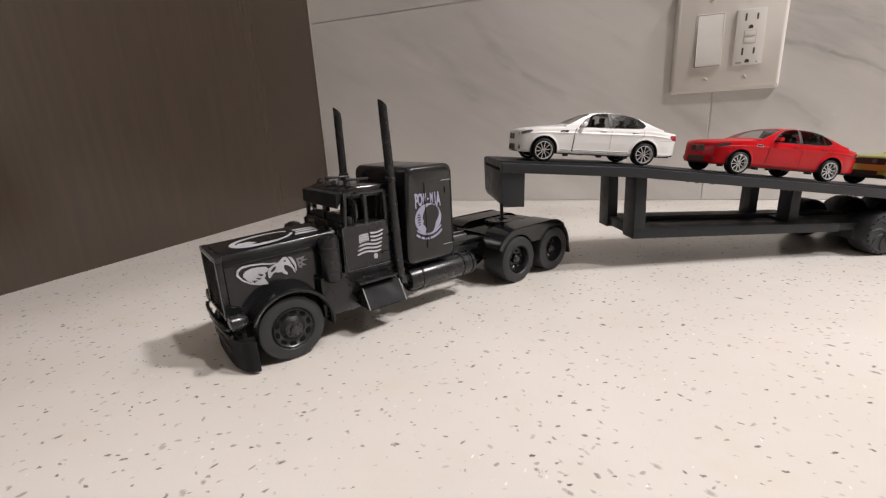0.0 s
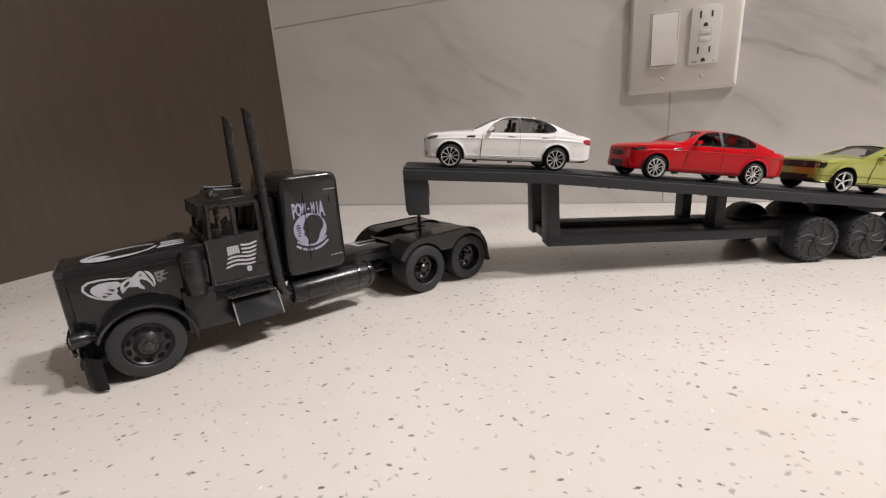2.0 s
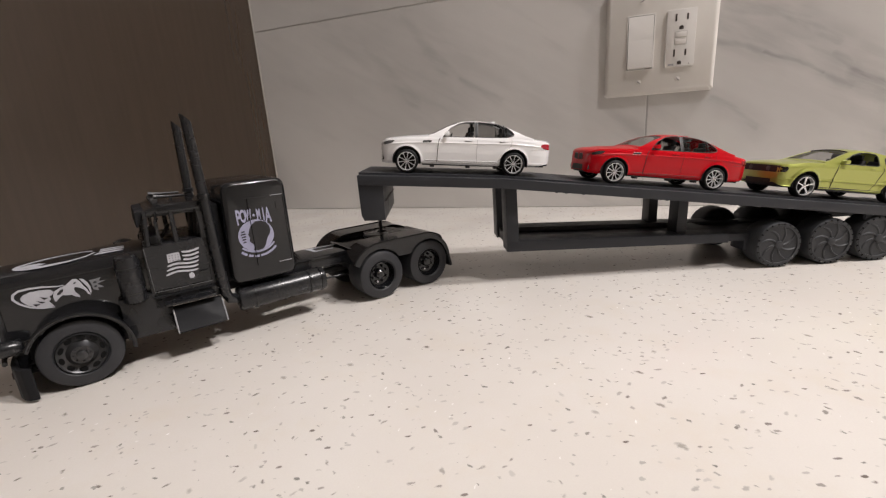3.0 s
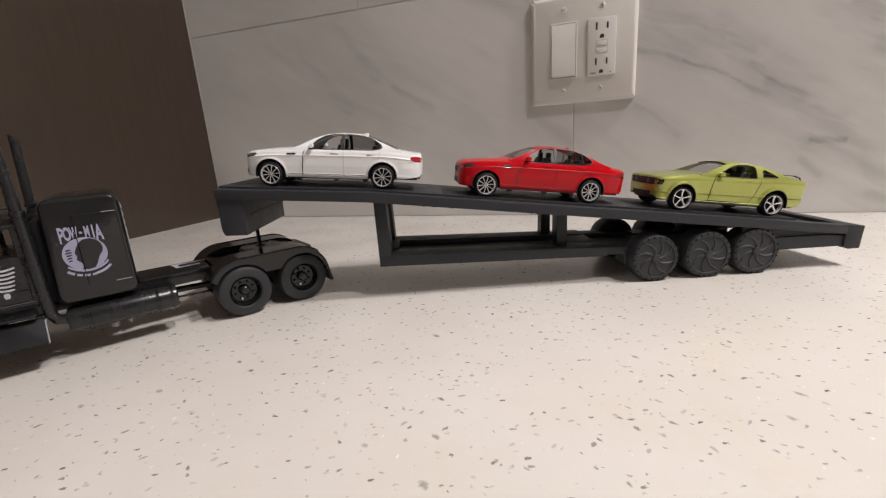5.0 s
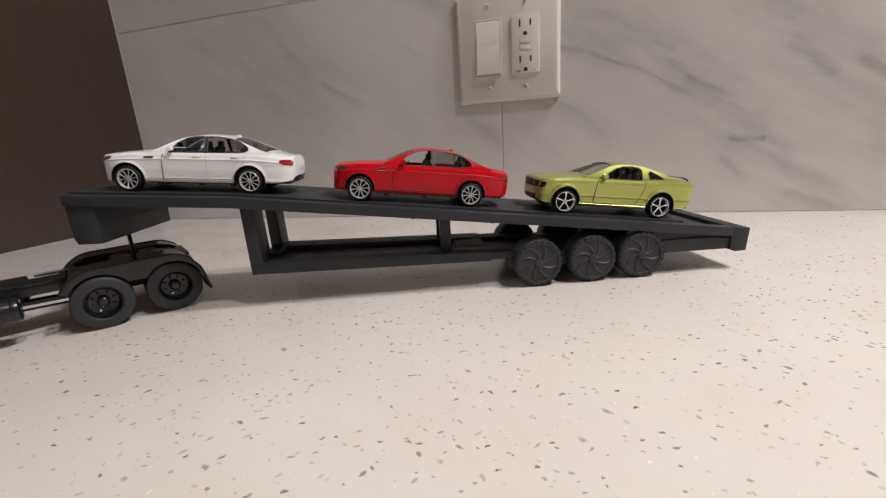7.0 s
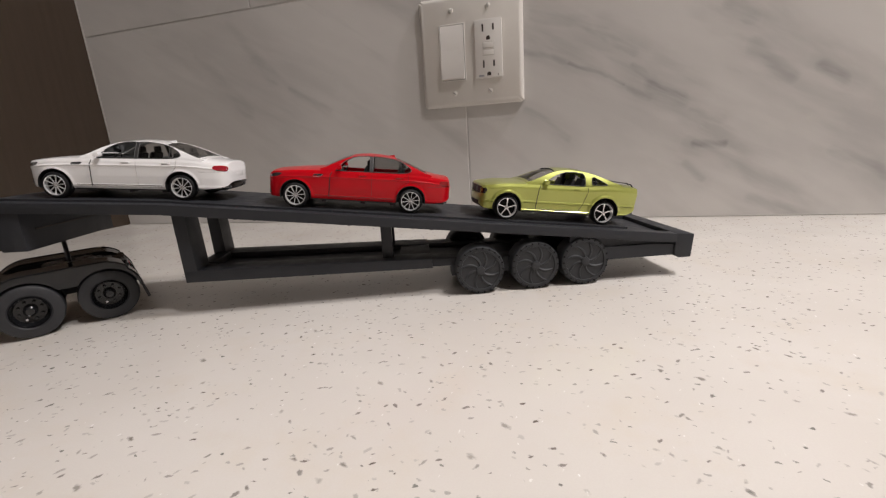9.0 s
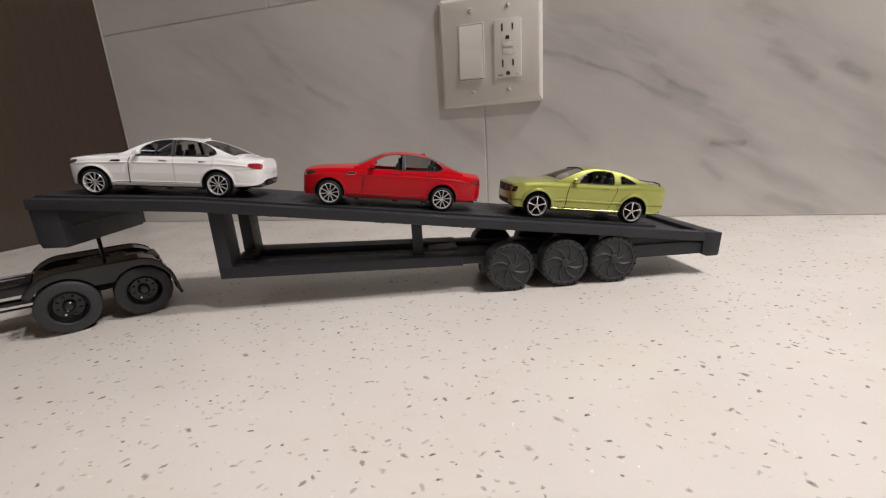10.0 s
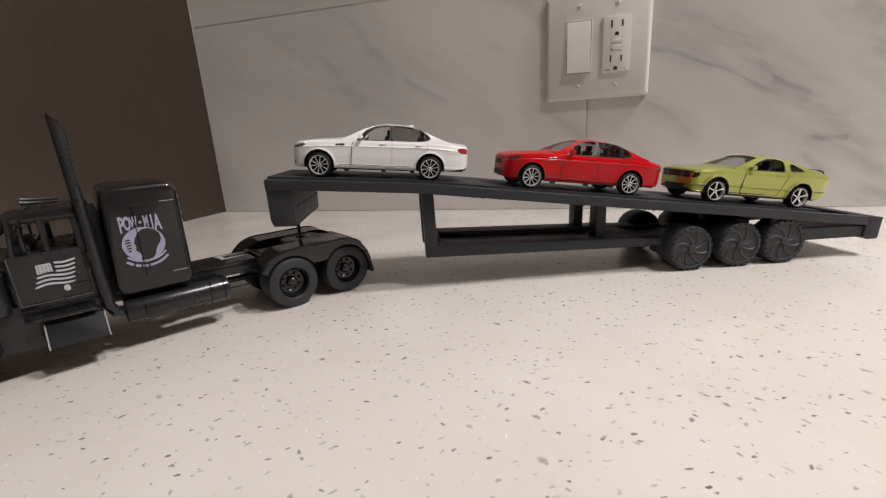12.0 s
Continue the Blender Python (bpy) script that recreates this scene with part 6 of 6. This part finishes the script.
def skull(sv):
    at = hood_side(sv)
    ring = [(-0.0060, 0.0423), (-0.0107, 0.0428), (-0.0149, 0.0445), (-0.0183, 0.0471), (-0.0201, 0.0500), (-0.0196, 0.0521), (-0.0174, 0.0536), (-0.0132, 0.0539), (-0.0081, 0.0535), (-0.0031, 0.0525), (-0.0005, 0.0525)]
    part("decal", flat(ribbon(ring, [0.0003 + 0.0008 * math.sin(math.pi * (k + 0.5) / 11) for k in range(11)]), at), DECAL, HOOD, "pale curved outline of the hood print")
    part("decal", flat([(-0.0174, 0.0498), (-0.0162, 0.0512), (-0.0136, 0.0521), (-0.0103, 0.0522), (-0.0060, 0.0516), (-0.0048, 0.0502), (-0.0056, 0.0488), (-0.0069, 0.0483), (-0.0065, 0.0468), (-0.0075, 0.0456), (-0.0060, 0.0427), (-0.0090, 0.0427), (-0.0128, 0.0438), (-0.0158, 0.0460), (-0.0174, 0.0484)], at), DECAL, HOOD, "pale round field of the hood print")
    over = lambda u, z, d: at(u, z, d + 0.00009)
    for o in ([(-0.0136, 0.0458), (-0.0109, 0.0451), (-0.0128, 0.0443)], [(-0.0122, 0.0471), (-0.0088, 0.0458), (-0.0103, 0.0453)], [(-0.0105, 0.0488), (-0.0075, 0.0476), (-0.0090, 0.0469)]):
        part("decal", flat(o, over), DECALBLACK, HOOD, "dark stroke in the hood print")
    part("decal", flat([(-0.0056, 0.0476), (-0.0048, 0.0502), (-0.0022, 0.0516), (0.0003, 0.0524), (0.0020, 0.0537), (0.0033, 0.0548), (0.0049, 0.0547), (0.0062, 0.0529), (0.0071, 0.0503), (0.0083, 0.0478), (0.0089, 0.0448), (0.0079, 0.0457), (0.0071, 0.0480), (0.0054, 0.0497), (0.0037, 0.0505), (0.0030, 0.0497), (0.0033, 0.0478), (0.0045, 0.0459), (0.0044, 0.0447), (0.0024, 0.0458), (0.0016, 0.0469), (-0.0001, 0.0470), (-0.0018, 0.0475), (-0.0031, 0.0468), (-0.0048, 0.0449), (-0.0054, 0.0452)], at), DECAL, HOOD, "pale jagged shape of the hood print")
    part("decal", flat([(-0.0039, 0.0487), (-0.0022, 0.0504), (-0.0010, 0.0507), (-0.0014, 0.0493), (-0.0027, 0.0482), (-0.0038, 0.0479)], over), DECALBLACK, HOOD, "dark shape in the hood print")
    part("decal", flat(ellipse(0.0039, 0.0526, 0.0007, 0.0004, 30), over), DECALBLACK, HOOD, "dark round shape in the hood print")
    part("decal", flat([(0.0060, 0.0545), (0.0077, 0.0539), (0.0089, 0.0519), (0.0097, 0.0494), (0.0096, 0.0463), (0.0090, 0.0455), (0.0087, 0.0486), (0.0074, 0.0517)], at), DECAL, HOOD, "pale curved shape of the hood print")
    part("decal", flat([(0.0098, 0.0527), (0.0121, 0.0528), (0.0148, 0.0532), (0.0135, 0.0514), (0.0164, 0.0512), (0.0126, 0.0500), (0.0153, 0.0478), (0.0124, 0.0480), (0.0127, 0.0465), (0.0106, 0.0474), (0.0103, 0.0505)], at), DECALGREY, HOOD, "faded flame-like shape of the hood print")
    for x, z, r in ((0.0119, 0.0511, 0.0006), (0.0118, 0.0489, 0.0005)):
        part("decal", flat(ellipse(x, z, r * 1.3, r, 15), over), DECALBLACK, HOOD, "dark round shape in the hood print")


def hood_top():
    def at(u, v, lift):
        inset = abs(v) / hood_at(u, 1)
        z = hood_at(u, 3) + 0.00012 + 0.0006 * min(1.0, max(0.0, (0.82 - inset) / 0.42))
        return (u, VC + v, z + lift)
    ring = ellipse(-0.0015, -0.0060, 0.0160, 0.0100, 6, 20, 345, 40)
    part("decal", flat(ribbon(ring, [0.0014 + 0.0018 * math.sin(math.pi * k / 40) ** 2 for k in range(41)]), at), DECAL, HOOD, "pale oval ring printed on the hood")
    part("decal", flat(ribbon([(-0.0150, -0.0090), (-0.0070, -0.0145), (0.0030, -0.0152), (0.0110, -0.0125)], [0.0010, 0.0030, 0.0030, 0.0010]), at), DECAL, HOOD, "pale thick side of the oval print")
    for o in ([(0.0140, -0.0135), (0.0270, -0.0150), (0.0272, -0.0125), (0.0158, -0.0100)], [(0.0162, -0.0088), (0.0275, -0.0108), (0.0276, -0.0078), (0.0168, -0.0055)], [(0.0168, -0.0036), (0.0275, -0.0060), (0.0275, -0.0032), (0.0166, 0.0000)]):
        part("decal", flat(o, at), DECAL, HOOD, "pale streak behind the oval print")
    part("decal", flat([(-0.0160, -0.0085), (-0.0095, -0.0115), (-0.0060, -0.0100), (-0.0090, -0.0060), (-0.0140, -0.0050)], at), DECAL, HOOD, "pale small shape in the oval print")


def emblem(sv):
    v0 = -0.0008 - 0.00012 if sv < 0 else 2 * VC + 0.0008 + 0.00012
    at = lambda u, z, d: (u, v0 + sv * d, z)
    up = lambda u, z, d: (u, v0 + sv * (d + 0.00009), z)
    # lettering: tall condensed capitals, stepping down at the outer ends
    word = (("P", 0.0841, 0.0744, 0.0088), ("O", 0.0868, 0.0750, 0.0076), ("W", 0.0899, 0.0754, 0.0064), ("M", 0.0957, 0.0752, 0.0064), ("I", 0.0985, 0.0746, 0.0076), ("A", 0.1010, 0.0738, 0.0090))
    turn = Matrix(((1, 0, 0, 0), (0, 0, -1, 0), (0, 1, 0, 0), (0, 0, 0, 1))) if sv < 0 else Matrix(((-1, 0, 0, 0), (0, 0, 1, 0), (0, 1, 0, 0), (0, 0, 0, 1)))
    for ch, u, z, h in word:
        uu = u if sv < 0 else 0.0925 * 2 - u
        m = Matrix.Translation((uu, v0 + sv * 0.00006, z)) @ turn @ Matrix.Diagonal((0.40 if ch not in "WM" else 0.36, 1.0, 1.0, 1.0))
        letters(ch, h * 1.38, DECALBLUE, SLEEPER, m, "letter", "pale lilac letter %s" % ch)
    star = []
    for k in range(10):
        a, r = radians(90 + 36 * k), (0.0011 if k % 2 == 0 else 0.0005)
        star.append((0.0929 + r * math.cos(a), 0.0752 + r * math.sin(a)))
    part("star", flat(star, at), DECALBLUE, SLEEPER, "small pale star between the words")
    cu, cz = 0.0925, 0.0628
    part("decal", flat(ellipse(cu, cz, 0.0103, 0.0097), at), DECALBLUE, SLEEPER, "pale lilac round emblem field")
    blob = [(0.0896, 0.0541), (0.0906, 0.0565), (0.0895, 0.0583), (0.0881, 0.0598), (0.0886, 0.0620), (0.0879, 0.0638), (0.0889, 0.0668), (0.0905, 0.0695), (0.0930, 0.0713), (0.0960, 0.0714), (0.0988, 0.0702), (0.1006, 0.0678), (0.1011, 0.0650), (0.1003, 0.0625), (0.0989, 0.0608), (0.0979, 0.0588), (0.0969, 0.0560), (0.0953, 0.0540), (0.0925, 0.0534)]
    part("decal", flat(blob, up), DECALBLACK, SLEEPER, "plain dark shape in the round emblem")
    for z, w in ((0.0592, 0.0009), (0.0608, 0.0012), (0.0624, 0.0014), (0.0640, 0.0016), (0.0655, 0.0012)):
        part("decal", flat([(0.0853 - w, z), (0.0853 + w, z + 0.0003), (0.0853 + w * 0.7, z + 0.0011), (0.0853 - w * 0.8, z + 0.0009)], up), DECALBLACK, SLEEPER, "small dark stroke in the emblem")
    part("decal", flat(ribbon(ellipse(cu, 0.0640, 0.0122, 0.0112, 0, 222, 322, 16), 0.0011), at), DECALBLUE, SLEEPER, "pale curved line under the emblem")
    line = ellipse(cu, 0.0640, 0.0142, 0.0140, 0, 226, 320, 26)
    for a, b in ((0, 4), (5, 8), (9, 12), (13, 25)):
        part("decal", flat(ribbon(line[a:b + 1], 0.0014), at), DECALBLUE, SLEEPER, "pale bar of unreadable small writing")


def flag(sv):
    door_v = 0.0036 - 0.00010 if sv < 0 else 2 * VC - 0.0036 + 0.00010
    at = lambda u, z, d: (u, door_v + sv * d, z)
    parent = [o for o in TRACTOR.children_recursive if o.name.split(".")[0] == "door"][0 if sv < 0 else 1]
    wave = lambda u: 0.0007 * math.sin((u - 0.044) / 0.018 * 2 * math.pi * 1.05) + (u - 0.0440) * 0.05
    part("decal", flat([(0.0452, 0.0548 + wave(0.045)), (0.0485, 0.0548 + wave(0.0485)), (0.0516, 0.0550 + wave(0.0515)), (0.0514, 0.0603), (0.0482, 0.0603), (0.0454, 0.0600)], at), DECAL, parent, "pale field of the flag print")
    for k in range(3):
        for j in range(4):
            part("dot", flat(ellipse(0.0464 + j * 0.0014, 0.0562 + k * 0.0014, 0.0003, 0.0003, 0, n=6), lambda u, z, d: at(u, z, d + 0.00009)), DECALBLACK, parent, "tiny dark dot in the flag print")
    for k in range(6):
        z = 0.0598 - k * 0.00225
        u0 = 0.0526 if k < 3 else 0.0446 - (k - 3) * 0.0008
        us = [u0 + (0.0616 - 0.0005 * k - u0) * i / 12 for i in range(13)]
        part("stripe", flat(ribbon([(u, z + wave(u)) for u in us], [0.0011 if 0 < i < 12 else 0.0005 for i in range(13)]), at), DECAL, parent, "pale wavy stripe of the flag print")
    part("decal", flat([(0.0540, 0.0468), (0.0552, 0.0474), (0.0564, 0.0468), (0.0566, 0.0452), (0.0560, 0.0440), (0.0544, 0.0440), (0.0538, 0.0452)], at), DECAL, parent, "small pale badge under the flag print")


for side_sign in (-1, 1):
    skull(side_sign)
    emblem(side_sign)
    flag(side_sign)
hood_top()
deck_at = lambda u, v, d: (u, v, 0.0367 + d)
for o in ([(0.1352, 0.0445), (0.1580, 0.0432), (0.1578, 0.0405), (0.1356, 0.0415)], [(0.1362, 0.0412), (0.1392, 0.0412), (0.1400, 0.0345), (0.1370, 0.0345)], [(0.1370, 0.0342), (0.1530, 0.0336), (0.1526, 0.0312), (0.1372, 0.0312)]):
    part("decal", flat(o, deck_at), DECAL, TRACTOR, "worn pale sticker on the deck plate")
